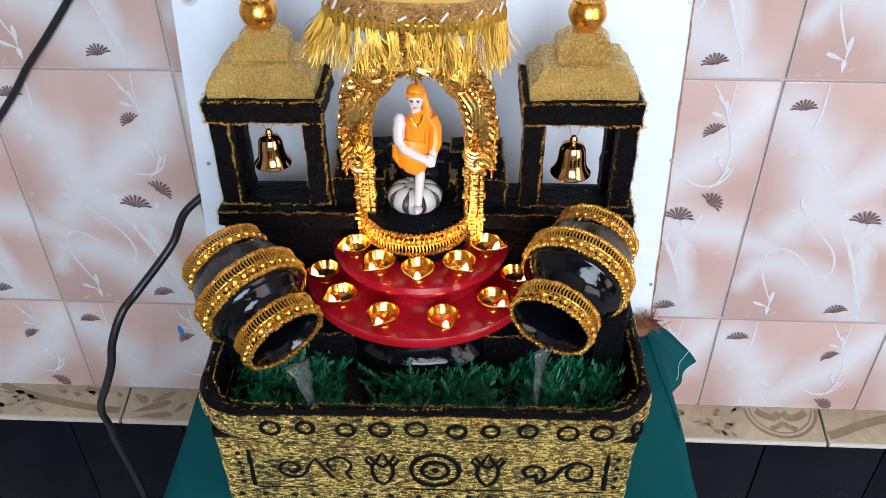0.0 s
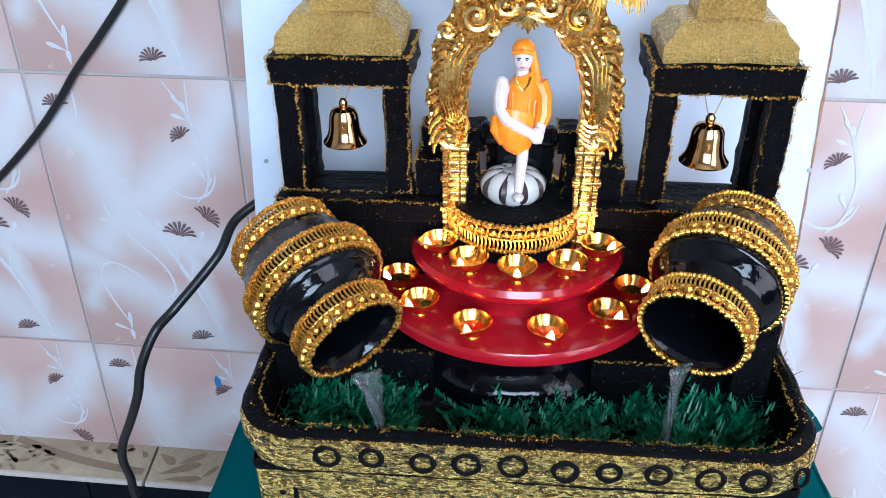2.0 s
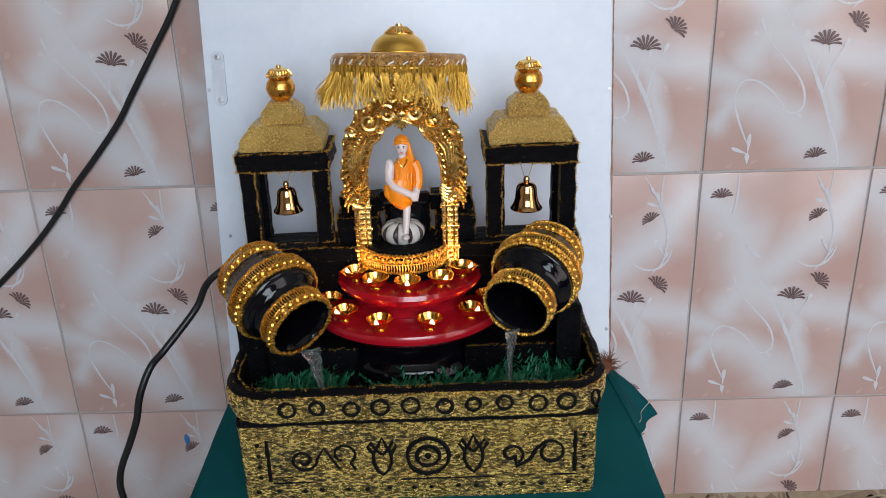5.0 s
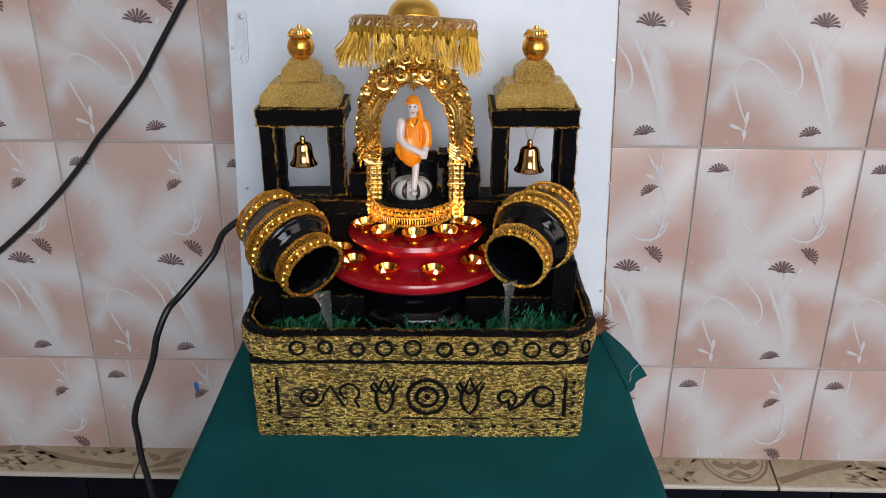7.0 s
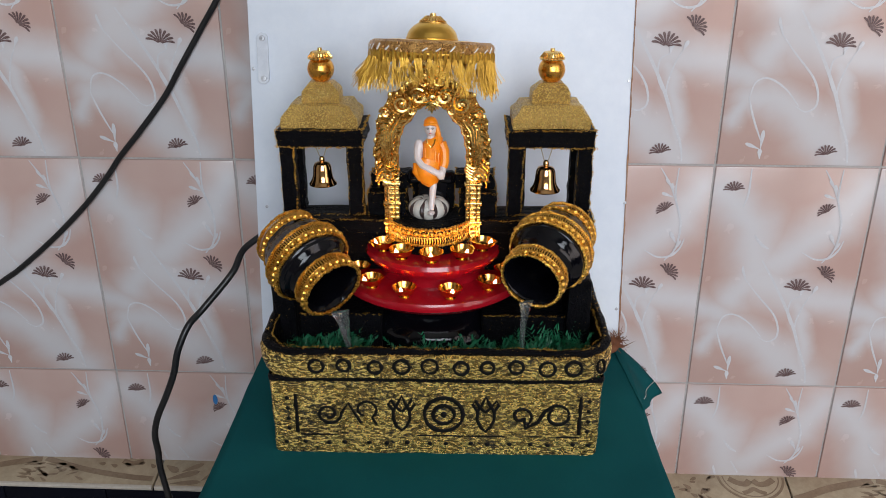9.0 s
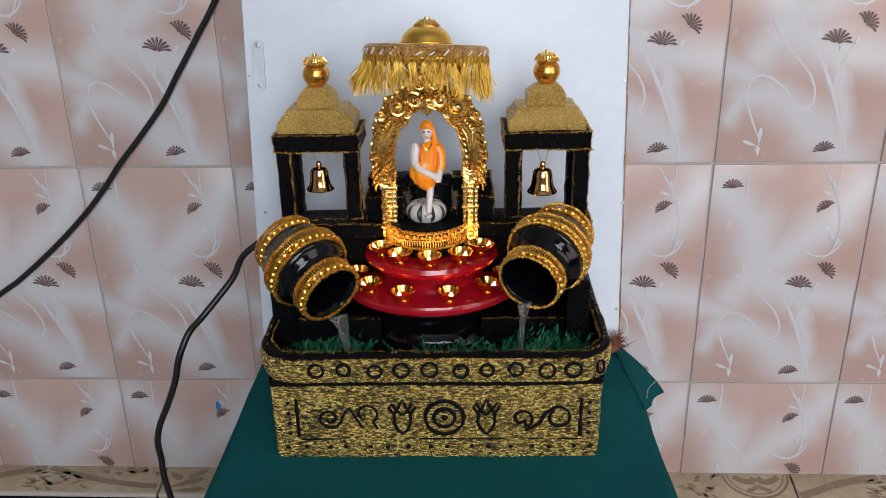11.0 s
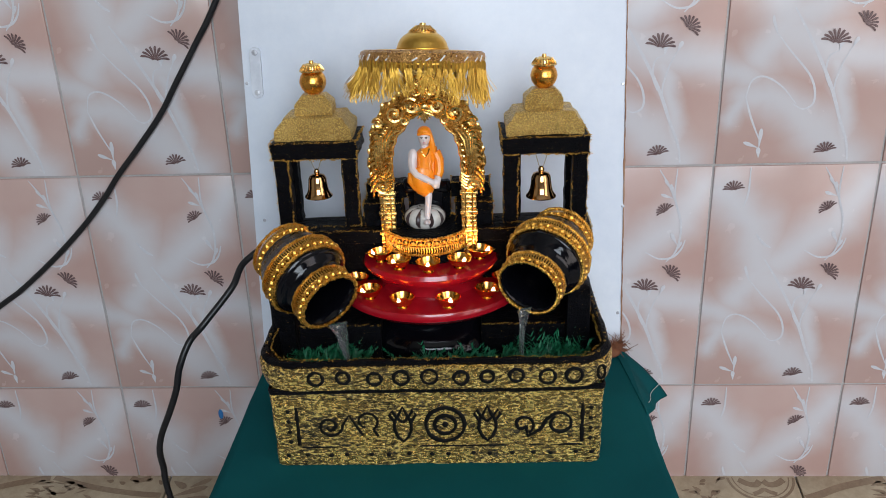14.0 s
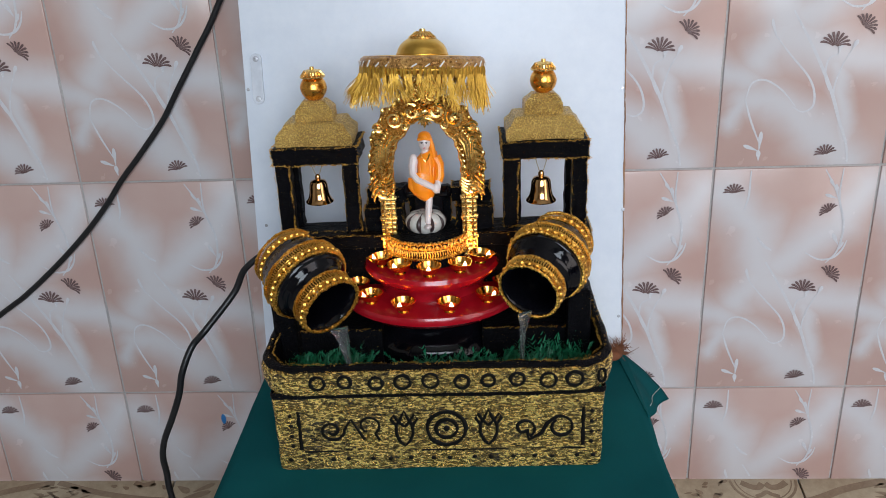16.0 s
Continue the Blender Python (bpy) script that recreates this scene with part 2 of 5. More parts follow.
# ---- the room ----
ROOM = (-1.7, 1.7, -2.7, 0.0, 0.0, 2.7)
x0, x1, y0, y1, z0, z1 = ROOM
wall_north = solo("wall_north", Geo().box(x0, x1, 0.0026, 0.14, z0, z1, 0), M_grout, "tiled wall with grey joints", "wall", kind="structure")
WALL = pose(0, -0.0024, 0, 0, 0, -1.215)
wall_north.matrix_world = WALL
solo("wall_west", Geo().box(x0 - 0.12, x0, y0, 0.18, z0, z1, 0), M_plaster, "plain cream plaster wall", "wall", kind="structure")
# east wall is out of view; its opening is made up beside the fill lamp
g = Geo()
g.box(x1, x1 + 0.12, y0, -2.0, z0, z1, 0).box(x1, x1 + 0.12, -1.2, 0.18, z0, z1, 0).box(x1, x1 + 0.12, -2.0, -1.2, 2.1, z1, 0)
solo("wall_east", g, M_plaster, "unseen plain cream plaster wall with an added opening", "wall", kind="structure")
g = Geo()
g.box(x0 - 0.12, -0.7, y0 - 0.12, y0, z0, z1, 0).box(0.6, x1 + 0.12, y0 - 0.12, y0, z0, z1, 0)
g.box(-0.7, 0.6, y0 - 0.12, y0, z0, 1.1, 0).box(-0.7, 0.6, y0 - 0.12, y0, 2.3, z1, 0)
solo("wall_south", g, M_plaster, "plain cream plaster wall with a window opening", "wall", kind="structure")
solo("floor", Geo().box(x0, x1, y0, 0.12, -0.1, 0.0, 0), M_floor, "plain polished grey floor", "floor", kind="structure")
solo("ceiling", Geo().box(x0 - 0.12, x1 + 0.12, y0 - 0.12, 0.16, z1, z1 + 0.1, 0), M_plaster, "plain pale ceiling", "ceiling", kind="structure")

# ---- table, cloth, board ----
TOP, FT = 0.842, 0.845
table = thing("side_table", (0.033, -0.40, 0), "small wooden side table under a teal cloth", "table")
part("tabletop", Geo().box(-0.140, 0.207, -0.62, -0.165, TOP - 0.028, TOP - 0.004, 0.004), M_wood, table)
for lx in (-0.12, 0.187):
    for ly in (-0.60, -0.185):
        part("leg", Geo().box(lx - 0.016, lx + 0.016, ly - 0.016, ly + 0.016, 0.0, TOP - 0.028, 0.002), M_wood, table)


def cloth_mesh():
    """A cloth that lies on the table and falls over its edges in folds."""
    g, nx, ny = Geo(), 90, 110
    xa, xb, ya, yb, drop = -0.148, 0.213, -0.626, -0.158, 0.16
    us = [xa - drop + (xb - xa + 2 * drop) * i / nx for i in range(nx + 1)]
    ws = [ya - drop + (yb - ya + drop + 0.05) * j / ny for j in range(ny + 1)]
    vs = []
    for w in ws:
        for u in us:
            ox, oy = (xa - u if u < xa else u - xb if u > xb else 0), (ya - w if w < ya else w - yb if w > yb else 0)
            d = math.hypot(ox, oy)
            x, y = min(max(u, xa), xb), min(max(w, ya), yb)
            fold = 0.006 * math.sin(w * 42 + 2 * noise.noise(Vector((w * 9, u * 4, 0)))) * min(1, d / 0.06)
            flare = 0.006 * (1 - math.exp(-d * 60)) + d * 0.10 + fold
            if ox:
                x += (-1 if u < xa else 1) * flare * (ox / d if d else 0)
            if oy:
                y += (-1 if w < ya else 1) * flare * (oy / d if d else 0)
            z = TOP - max(0.0, d - 0.002) * 0.99
            if d == 0:
                z += 0.0008 * noise.noise(Vector((u * 22, w * 22, 3)))
            vs.append((x, y, z))
    fs = [(j * (nx + 1) + i, j * (nx + 1) + i + 1, (j + 1) * (nx + 1) + i + 1, (j + 1) * (nx + 1) + i) for j in range(ny) for i in range(nx)]
    return g.add(vs, fs)


cloth = solo("tablecloth", cloth_mesh(), M_cloth, "plain teal cotton cloth draped over a small table", "tablecloth", angle=180)
mod = cloth.modifiers.new("thickness", "SOLIDIFY")
mod.thickness, mod.offset = 0.0012, -1

# the leaning board: its face runs from (y -0.182, z 0.846) back to the wall
LEAN_BACK = math.atan(0.17)
board = thing("leaning_board", (0.03, -0.182, TOP + 0.002), "white painted wooden board leaning against the tiled wall", "board")
board.matrix_world = pose(0.03, -0.182, TOP + 0.002, -math.degrees(LEAN_BACK), 0, 0)


def on_board(name, geo, mats, label=""):
    ob = new(name, geo.mesh(name, mats))
    ob.parent = board
    return tagged(ob, label)


on_board("panel", Geo().box(-0.181, 0.1785, 0.0, 0.012, 0, 0.98, 0.0006), M_board)
g = Geo()
vs, n = [], 240
for k in range(n + 1):
    z = 0.002 + 0.976 * k / n
    xe = 0.1789 + 0.0007 * noise.noise(Vector((0, 3, z * 60))) + 0.0005 * random.random()
    xi = 0.1782 - 0.0010 * max(0.0, noise.noise(Vector((5, 0, z * 45)))) - 0.0003 * random.random()
    vs += [(xi, -0.0006, z), (xe, -0.0006, z), (xe, 0.0118, z), (0.1770, 0.0118, z)]
g.add(vs, [(4 * k + j, 4 * k + j + 1, 4 * k + j + 5, 4 * k + j + 4) for k in range(n) for j in range(3)])
on_board("rough_edge", g, M_wood, "bare splintered brown edge")

# ---- the fountain ----
fountain = thing("tabletop_fountain", (0.03, -0.28, TOP), "handmade black and gold tabletop fountain standing on a teal cloth", "fountain")
BX0, BX1, BYF, BYB = -0.1018, 0.1615, -0.358, -0.190
RIM = 0.942


def ring_outline(x0, x1, yf, yb, r, n=8):
    """A rectangle with rounded corners, walked round."""
    pts = []
    for cx, cy, a0 in ((x1 - r, yb - r, 0), (x0 + r, yb - r, 90), (x0 + r, yf + r, 180), (x1 - r, yf + r, 270)):
        for k in range(n + 1):
            a = radians(a0 + 90 * k / n)
            pts.append((cx + r * math.cos(a), cy + r * math.sin(a)))
    return pts


def dense(pts, step=0.004):
    out = []
    for i, p in enumerate(pts):
        q = pts[(i + 1) % len(pts)]
        n = max(1, int(math.hypot(q[0] - p[0], q[1] - p[1]) / step))
        out += [(p[0] + (q[0] - p[0]) * k / n, p[1] + (q[1] - p[1]) * k / n) for k in range(n)]
    return out


def loft(geo, sections, amp=0.0006):
    """sections: (outline, z) with equal point counts, skinned in order."""
    n = len(sections[0][0])
    vs, fs = [], []
    for pts, z in sections:
        for x, y in pts:
            p = Vector((x, y, z))
            vs.append(p + noise.noise_vector(p * 70) * amp + noise.noise_vector(p * 18) * amp)
    for j in range(len(sections) - 1):
        for i in range(n):
            fs.append((j * n + i, j * n + (i + 1) % n, (j + 1) * n + (i + 1) % n, (j + 1) * n + i))
    return geo.add(vs, fs)


def outline(grow, r=0.008):
    """The basin's plan, grown outwards, always with the same number of points."""
    base = dense(ring_outline(BX0, BX1, BYF, BYB, 0.005))
    cx, cy, hx, hy = (BX0 + BX1) / 2, (BYF + BYB) / 2, (BX1 - BX0) / 2, (BYB - BYF) / 2
    return [(cx + (x - cx) * (hx + grow) / hx, cy + (y - cy) * (hy + grow) / hy) for x, y in base]


def outline_round(grow, r):
    n = len(outline(0))
    pts = dense(ring_outline(BX0 - grow, BX1 + grow, BYF - grow, BYB + grow, r), 0.0005)
    return [pts[int(len(pts) * k / n)] for k in range(n)]


g = Geo()
loft(g, [(outline(-0.001), TOP), (outline(0), TOP + 0.002), (outline(0.0005), FT + 0.016), (outline(0), FT + 0.018), (outline(0.0005), FT + 0.034), (outline(0.0005), FT + 0.05),
         (outline(0.001), FT + 0.066), (outline(-0.002), FT + 0.0695), (outline(-0.002), FT + 0.072)])
part("basin_body", g, M_leaf, fountain, "black basin wall rubbed with bright gold leaf paint")
g = Geo()
ob_ = lambda grow: outline_round(grow, 0.028)
loft(g, [(ob_(0.002), FT + 0.070), (ob_(0.0065), FT + 0.073), (ob_(0.0085), FT + 0.083), (ob_(0.0085), RIM - 0.006), (ob_(0.006), RIM - 0.0025)])
gr = Geo()
loft(gr, [(outline(-0.001), FT + 0.0655), (outline(0.0016), FT + 0.0668), (outline(0.0018), FT + 0.0700), (outline(0.0010), FT + 0.0720)], 0.0009)
part("groove", gr, M_black, fountain, "black recess under the frieze")
part("basin_band", g, M_leaf, fountain, "gold frieze with painted black rings")
g = Geo()
loft(g, [(ob_(0.0065), RIM - 0.004), (ob_(0.0072), RIM - 0.001), (ob_(0.0055), RIM + 0.0008), (ob_(0.003), RIM + 0.001), (ob_(0.0008), RIM - 0.001), (ob_(0.000), RIM - 0.006),
         (ob_(-0.0015), RIM - 0.03), (ob_(-0.002), FT + 0.03)], 0.0011)
part("basin_rim", g, M_black, fountain, "black speckled rim and inner wall")
g = Geo()
for grow, dz in ((0.0003, 0.0005), (0.0068, 0.0035), (0.0040, -0.0008)):
    pts = [(x, y, RIM - dz) for x, y in ob_(grow)]
    for i in range(len(pts)):
        if grow != 0.004 or random.random() < 0.45:
            gilt_line(g, pts[i], pts[(i + 1) % len(pts)], 0.0011)
part("rim_line", g, M_gilt, fountain, "uneven gold line")
g = Geo()
loft(g, [(ob_(-0.004), FT + 0.03), (ob_(-0.10), FT + 0.03)], 0)
n = len(ob_(0))
g.add([(x, y, FT + 0.052) for x, y in ob_(-0.0056)], [tuple(range(n))])
part("basin_floor", g, M_gloss, fountain)

# back structure: stepped black blocks with gold-rubbed edges
g, e = Geo(), Geo()


def block(geo, lines, bx, amp=0.0012, r=0.0010, cuts=12):
    a0, a1, b0, b1, c0, c1 = bx
    geo.box(*bx, 0.0015, cuts, amp)
    for p, q in (((a0, b0, c1), (a1, b0, c1)), ((a0, b0, c0), (a0, b0, c1)), ((a1, b0, c0), (a1, b0, c1)), ((a0, b0, c1), (a0, b1, c1)), ((a1, b0, c1), (a1, b1, c1))):
        gilt_line(lines, p, q, r)


block(g, e, (-0.106, 0.160, -0.250, -0.216, 0.90, 0.996))
block(g, e, (-0.108, 0.164, -0.254, -0.215, 0.996, 1.008))
part("back_wall", g, M_black, fountain, "black back wall with gold-rubbed ledges")
part("ledge_line", e, M_gilt, fountain, "uneven gold edge lines")
for bx in ((-0.094, -0.018, -0.292, -0.252, 0.88, 0.936), (0.068, 0.150, -0.292, -0.252, 0.88, 0.936)):
    g, e = Geo(), Geo()
    g.box(*bx, 0.0015, 12, 0.0012)
    gilt_line(e, (bx[0], bx[2], bx[5]), (bx[1], bx[2], bx[5]), 0.0013)
    part("pot_shelf", g, M_black, fountain)
    part("shelf_line", e, M_gilt, fountain, "uneven gold edge lines")
for xx in (-0.098, 0.148):
    part("pot_support", Geo().box(xx - 0.010, xx + 0.010, -0.304, -0.268, 0.88, 0.973, 0.004, 6, 0.0012), M_black, fountain)
for bx in ((-0.031, 0.002, -0.246, -0.216, 1.0085, 1.030), (0.048, 0.080, -0.246, -0.216, 1.0085, 1.030), (-0.029, 0.006, -0.236, -0.216, 1.0305, 1.044),
           (0.044, 0.078, -0.236, -0.216, 1.0305, 1.044), (0.0065, 0.0435, -0.226, -0.216, 1.0085, 1.040)):
    g, e = Geo(), Geo()
    block(g, e, bx)
    part("middle_block", g, M_black, fountain)
    part("block_line", e, M_gilt, fountain, "uneven gold edge lines")


SQUARE = [(max(-1, min(1, 1.06 * qx)), max(-1, min(1, 1.06 * qy))) for qx, qy in dense(ring_outline(-1, 1, -1, 1, 0.05, 2), 0.1)]


# bell towers
def bell_tower(x0, x1, zb):
    xm, yf, yb, yp = (x0 + x1) / 2, -0.247, -0.197, -0.228
    t = thing("bell_tower", (xm, (yf + yb) / 2, 1.0085), "black model bell tower with gold-rubbed edges and a gold glitter roof", "model tower", "bell towers")
    w = 0.0125
    for px, py in ((x0, yf), (x1 - w, yf), (x0 + 0.0035, yp), (x1 - w - 0.0035, yp)):
        part("post", Geo().box(px, px + w, py, py + w, 1.0085, 1.0735 + zb, 0.001, 9, 0.0012), M_black, t)
    g, e = Geo(), Geo()
    block(g, e, (x0 - 0.0012, x1 + 0.0012, yf - 0.002, yb + 0.002, 1.0725 + zb, 1.0875 + zb), r=0.0012)
    gilt_line(e, (x0 - 0.002, yf - 0.002, 1.0728 + zb), (x1 + 0.002, yf - 0.002, 1.0728 + zb), 0.0014)
    gilt_line(e, (x0 + w, yf - 0.0003, 1.010), (x0 + w, yf - 0.0003, 1.07), 0.0013)
    gilt_line(e, (x1, yf - 0.0003, 1.010), (x1, yf - 0.0003, 1.07), 0.0012)
    gilt_line(e, (x0, yf - 0.0003, 1.010), (x0, yf - 0.0003, 1.07), 0.0008)
    gilt_line(e, (x1 - w, yf - 0.0003, 1.010), (x1 - w, yf - 0.0003, 1.07), 0.0007)
    gilt_line(e, (x0, yf - 0.0006, 1.0105), (x1, yf - 0.0006, 1.0105), 0.0012)
    part("beam", g, M_black, t)
    part("edge_line", e, M_gilt, t, "uneven gold edge lines")
    z = 1.0878 + zb
    for nm, prof in (("roof_base", ((0.0330, 0.0), (0.0337, 0.0015), (0.0335, 0.0090), (0.0322, 0.0108), (0.0290, 0.0135), (0.0268, 0.0172), (0.0258, 0.0190), (0.0235, 0.0197), (0.0, 0.0198))),
                     ("roof_top", ((0.0165, 0.0198), (0.0168, 0.0215), (0.0165, 0.0290), (0.0150, 0.0312), (0.0125, 0.0335), (0.0098, 0.0366), (0.0, 0.0372)))):
        g = Geo()
        loft(g, [([(xm + 0.96 * hw * qx, (-0.222 + 0.70 * hw * qy)) for qx, qy in SQUARE], z + 0.96 * dz) for hw, dz in prof], 0.0008)
        part(nm, g, M_glitter, t)
    c = z + 0.0357 + 0.0098
    m = Matrix.Translation((xm, -0.222, c))
    b = part("finial_ball", Geo().lathe([(0, -0.011)] + [(0.0112 * math.sin(math.pi * k / 18), -0.0112 * math.cos(math.pi * k / 18)) for k in range(1, 9)] + [(0.01135, -0.0004), (0.01135, 0.0004)] + [(0.0112 * math.sin(math.pi * k / 18), -0.0112 * math.cos(math.pi * k / 18)) for k in range(10, 18)] + [(0, 0.0112)], 36, m), M_ball, t, "polished gold ball")
    g = Geo().lathe([(0, 0.0085), (0.0105, 0.0088), (0.0108, 0.0098), (0.0080, 0.0110), (0.0072, 0.0135), (0.0045, 0.0152), (0.002, 0.0155), (0.0018, 0.0175), (0, 0.0178)], 30, m)
    for k in range(22):
        a = 2 * math.pi * k / 22
        g.tube([m @ Vector((q * math.cos(a), q * math.sin(a), zz)) for q, zz in ((0.0098, 0.0103), (0.0082, 0.0122), (0.0068, 0.0142))], 0.00055, 5)
    part("finial_cap", g, M_gold, b, "ribbed gold cap")
    return t


bell_tower(-0.1045, -0.0345, -0.002)
bell_tower(0.0890, 0.1595, -0.002)


def bell(x, y, z, s):
    b = thing("bell", (x, y, z), "small polished brass bell hanging from a thread", "bell", "brass bells")
    m = Matrix.Translation((x, y, z)) @ Matrix.Scale(s, 4)
    prof = [(0, 0.0200), (0.0036, 0.0200), (0.0064, 0.0188), (0.0077, 0.0163), (0.0081, 0.0125), (0.0085, 0.0085), (0.0093, 0.0050), (0.0108, 0.0022), (0.0120, 0.0008), (0.0120, 0.0), (0.0112, 0.0), (0.0085, 0.004), (0.0068, 0.010), (0.006, 0.017), (0, 0.0185)]
    part("bell_body", Geo().lathe(prof, 36, m), M_brass, b)
    part("bell_knob", Geo().lathe([(0.0018, 0.0198), (0.0024, 0.0212), (0.0024, 0.0232), (0.0014, 0.0248), (0, 0.0252)], 16, m), M_brass, b)
    part("clapper", Geo().lathe([(0, -0.0005), (0.002, 0.0005), (0.002, 0.003), (0.0005, 0.005), (0.0004, 0.016), (0, 0.016)], 10, m), M_brass, b)
    top = 1.0712
    k = Vector((x, y, z + 0.0245 * s))
    part("thread", Geo().tube([(x - 0.006, y, top), k + Vector((-0.002, 0, 0.001)), k + Vector((0, 0, -0.001)), k + Vector((0.002, 0, 0.001)), (x + 0.006, y, top)], 0.00035, 5), M_thread, b)


M_brass = paint("polished_brass", (0.66, 0.36, 0.14), (0.78, 0.48, 0.22), (0.06, 0.14), 1.0, 200, 50, 0.03, 0.0002)
M_thread = paint("tan_thread", (0.30, 0.24, 0.14), (0.5, 0.42, 0.28), (0.6, 0.8))
bell(-0.0710, -0.234, 1.0338, 1.0)
bell(0.1218, -0.236, 1.0300, 1.08)


# clay pots laid on their sides
def lace_band(geo, m, r, s0, s1, n, rim_in=0.0):
    """A strip of gold lace: two cords, a row of loops and a row of beads round the pot, from s0 to s1 along its axis."""
    w = s1 - s0
    at = lambda q, h, s: m @ Vector(((r + h) * math.cos(q), (r + h) * math.sin(q), s))
    full = [2 * math.pi * i / 96 for i in range(96)]
    geo.tube([at(q, 0.0009, s0) for q in full], 0.00075, 5, True)
    geo.tube([at(q, 0.0009, s0 + w * 0.50) for q in full], 0.00065, 5, True)
    geo.tube([at(q, 0.0007, s1) for q in full], 0.0009, 5, True)
    for k in range(n):
        a, st = 2 * math.pi * k / n, 2 * math.pi / n
        j = 0.0004 * (random.random() - 0.5)
        geo.ball(at(a, 0.0012, s0 + w * 0.76 + j), 0.0023 * (0.75 + 0.45 * random.random()), 7, 5)
        for d in (0.0, 0.33, 0.67):
            q = a + st * d
            geo.tube([at(q, 0.0010, s0), at(q + st * 0.10, 0.0016, s0 + w * 0.28), at(q, 0.0010, s0 + w * 0.50)], 0.00065, 4)
            geo.ball(at(q, 0.0013 + 0.0006 * random.random(), s0 - 0.0002), 0.0012 * (0.8 + 0.5 * random.random()), 5, 4)
        for d in (0.25, 0.5, 0.75):
            q = a + st * d
            geo.ball(at(q, 0.0010, s0 + w * (0.60 if d == 0.5 else 0.70)), 0.0010 + 0.0004 * random.random(), 5, 4)
            if d == 0.5:
                geo.tube([at(q - st * 0.12, 0.0008, s0 + w * 0.5), at(q + st * 0.1 * (random.random() - 0.5), 0.0017, s0 + w * 0.76), at(q + st * 0.12, 0.0009, s1)], 0.0007, 4)
            geo.ball(at(q, 0.0008, s1 + 0.0008 * (d != 0.5)), 0.0016 * (0.7 + 0.6 * random.random()), 5, 4)


def clay_pot(c, rim, label):
    c, rim = Vector(c), Vector(rim)
    ax = (rim - c).normalized()
    m = Matrix.Translation(c) @ ax.to_track_quat("Z", "Y").to_matrix().to_4x4()
    L = (rim - c).length
    t = thing("clay_pot", (*c,), label, "pot", "pouring pots")
    k = L / 0.0425
    prof = [(0, -0.040), (0.014, -0.0385), (0.0215, -0.033), (0.0252, -0.027), (0.0280, -0.021), (0.0312, -0.011), (0.0332, 0.0), (0.0331, 0.006 * k), (0.0322, 0.011 * k), (0.0313, 0.0118 * k), (0.0304, 0.0145 * k), (0.0295, 0.0152 * k), (0.0282, 0.018 * k), (0.0273, 0.0187 * k), (0.0254, 0.022 * k), (0.0230, 0.0285 * k),
            (0.0226, 0.0335 * k), (0.0232, 0.0385 * k), (0.0246, L), (0.0238, L + 0.0014), (0.0218, L + 0.0010), (0.0192, L - 0.004), (0.0188, L - 0.010), (0.022, 0.014 * k), (0.029, 0.002), (0.028, -0.012), (0.018, -0.034), (0, -0.036)]
    prof = [(r * 0.95 if r > 0.0247 else r, max(z, -0.0375)) for r, z in prof]
    b = part("pot_body", Geo().lathe(prof, 72, m, 0, 0.01), M_gloss, t, "glossy black pot with a lumpy surface")
    part("ribbon", Geo().lathe([(0.0246, -0.0240), (0.0256, -0.0232), (0.0321, -0.006), (0.0313, -0.005)], 72, m), M_ribbon, t, "black satin strip between the lace bands")
    g = Geo()
    lace_band(g, m, 0.0240, -0.0325, -0.0235, 28)
    part("back_band", g, M_lace, t, "gold lace trim")
    g = Geo()
    lace_band(g, m, 0.0314, -0.0060, 0.0058, 34)
    part("shoulder_band", g, M_lace, t, "gold lace trim")
    g = Geo()
    lace_band(g, m, 0.0234, L - 0.0105, L + 0.0014, 25)
    part("lip_band", g, M_lace, t, "gold lace trim")
    return t


M_lace = paint("gold_lace", (0.55, 0.25, 0.03), (0.98, 0.58, 0.12), (0.2, 0.36), 1.0, 800, 160, 0.6, 0.0006)
clay_pot((-0.0705, -0.327, 1.0005), (-0.0492, -0.350, 0.9885), "glossy black pot with gold lace bands, lying tipped to pour")
clay_pot((0.1220, -0.305, 1.0015), (0.1045, -0.339, 0.992), "glossy black pot with gold lace bands, lying tipped to pour")

# red two-tier stand
SX, SY = 0.025, -0.247
stand = thing("tiered_stand", (SX, SY, 0.90), "glossy red two-tier round stand on a black foot", "stand")
m = Matrix.Translation((SX, SY, 0.003)) @ Matrix.Diagonal((1, 0.93, 1, 1))
part("foot", Geo().lathe([(0, 0.894), (0.058, 0.894), (0.062, 0.903), (0.063, 0.911), (0.060, 0.918), (0.052, 0.924), (0.046, 0.930), (0.048, 0.937), (0.056, 0.9422), (0.0, 0.9422)], 56, m, 0, 0.05), M_gloss, stand, "glossy black foot standing in the water")
part("lower_tier", Geo().lathe([(0, 0.9425), (0.060, 0.9425), (0.074, 0.9455), (0.0795, 0.9500), (0.0800, 0.9535), (0.0785, 0.9565), (0.074, 0.9575), (0.0, 0.9570)], 96, m), M_red, stand)
part("upper_tier", Geo().lathe([(0, 0.9572), (0.046, 0.9575), (0.047, 0.964), (0.052, 0.9695), (0.0575, 0.974), (0.0590, 0.9775), (0.0575, 0.9810), (0.054, 0.9820), (0, 0.9815)], 96, m), M_red, stand)

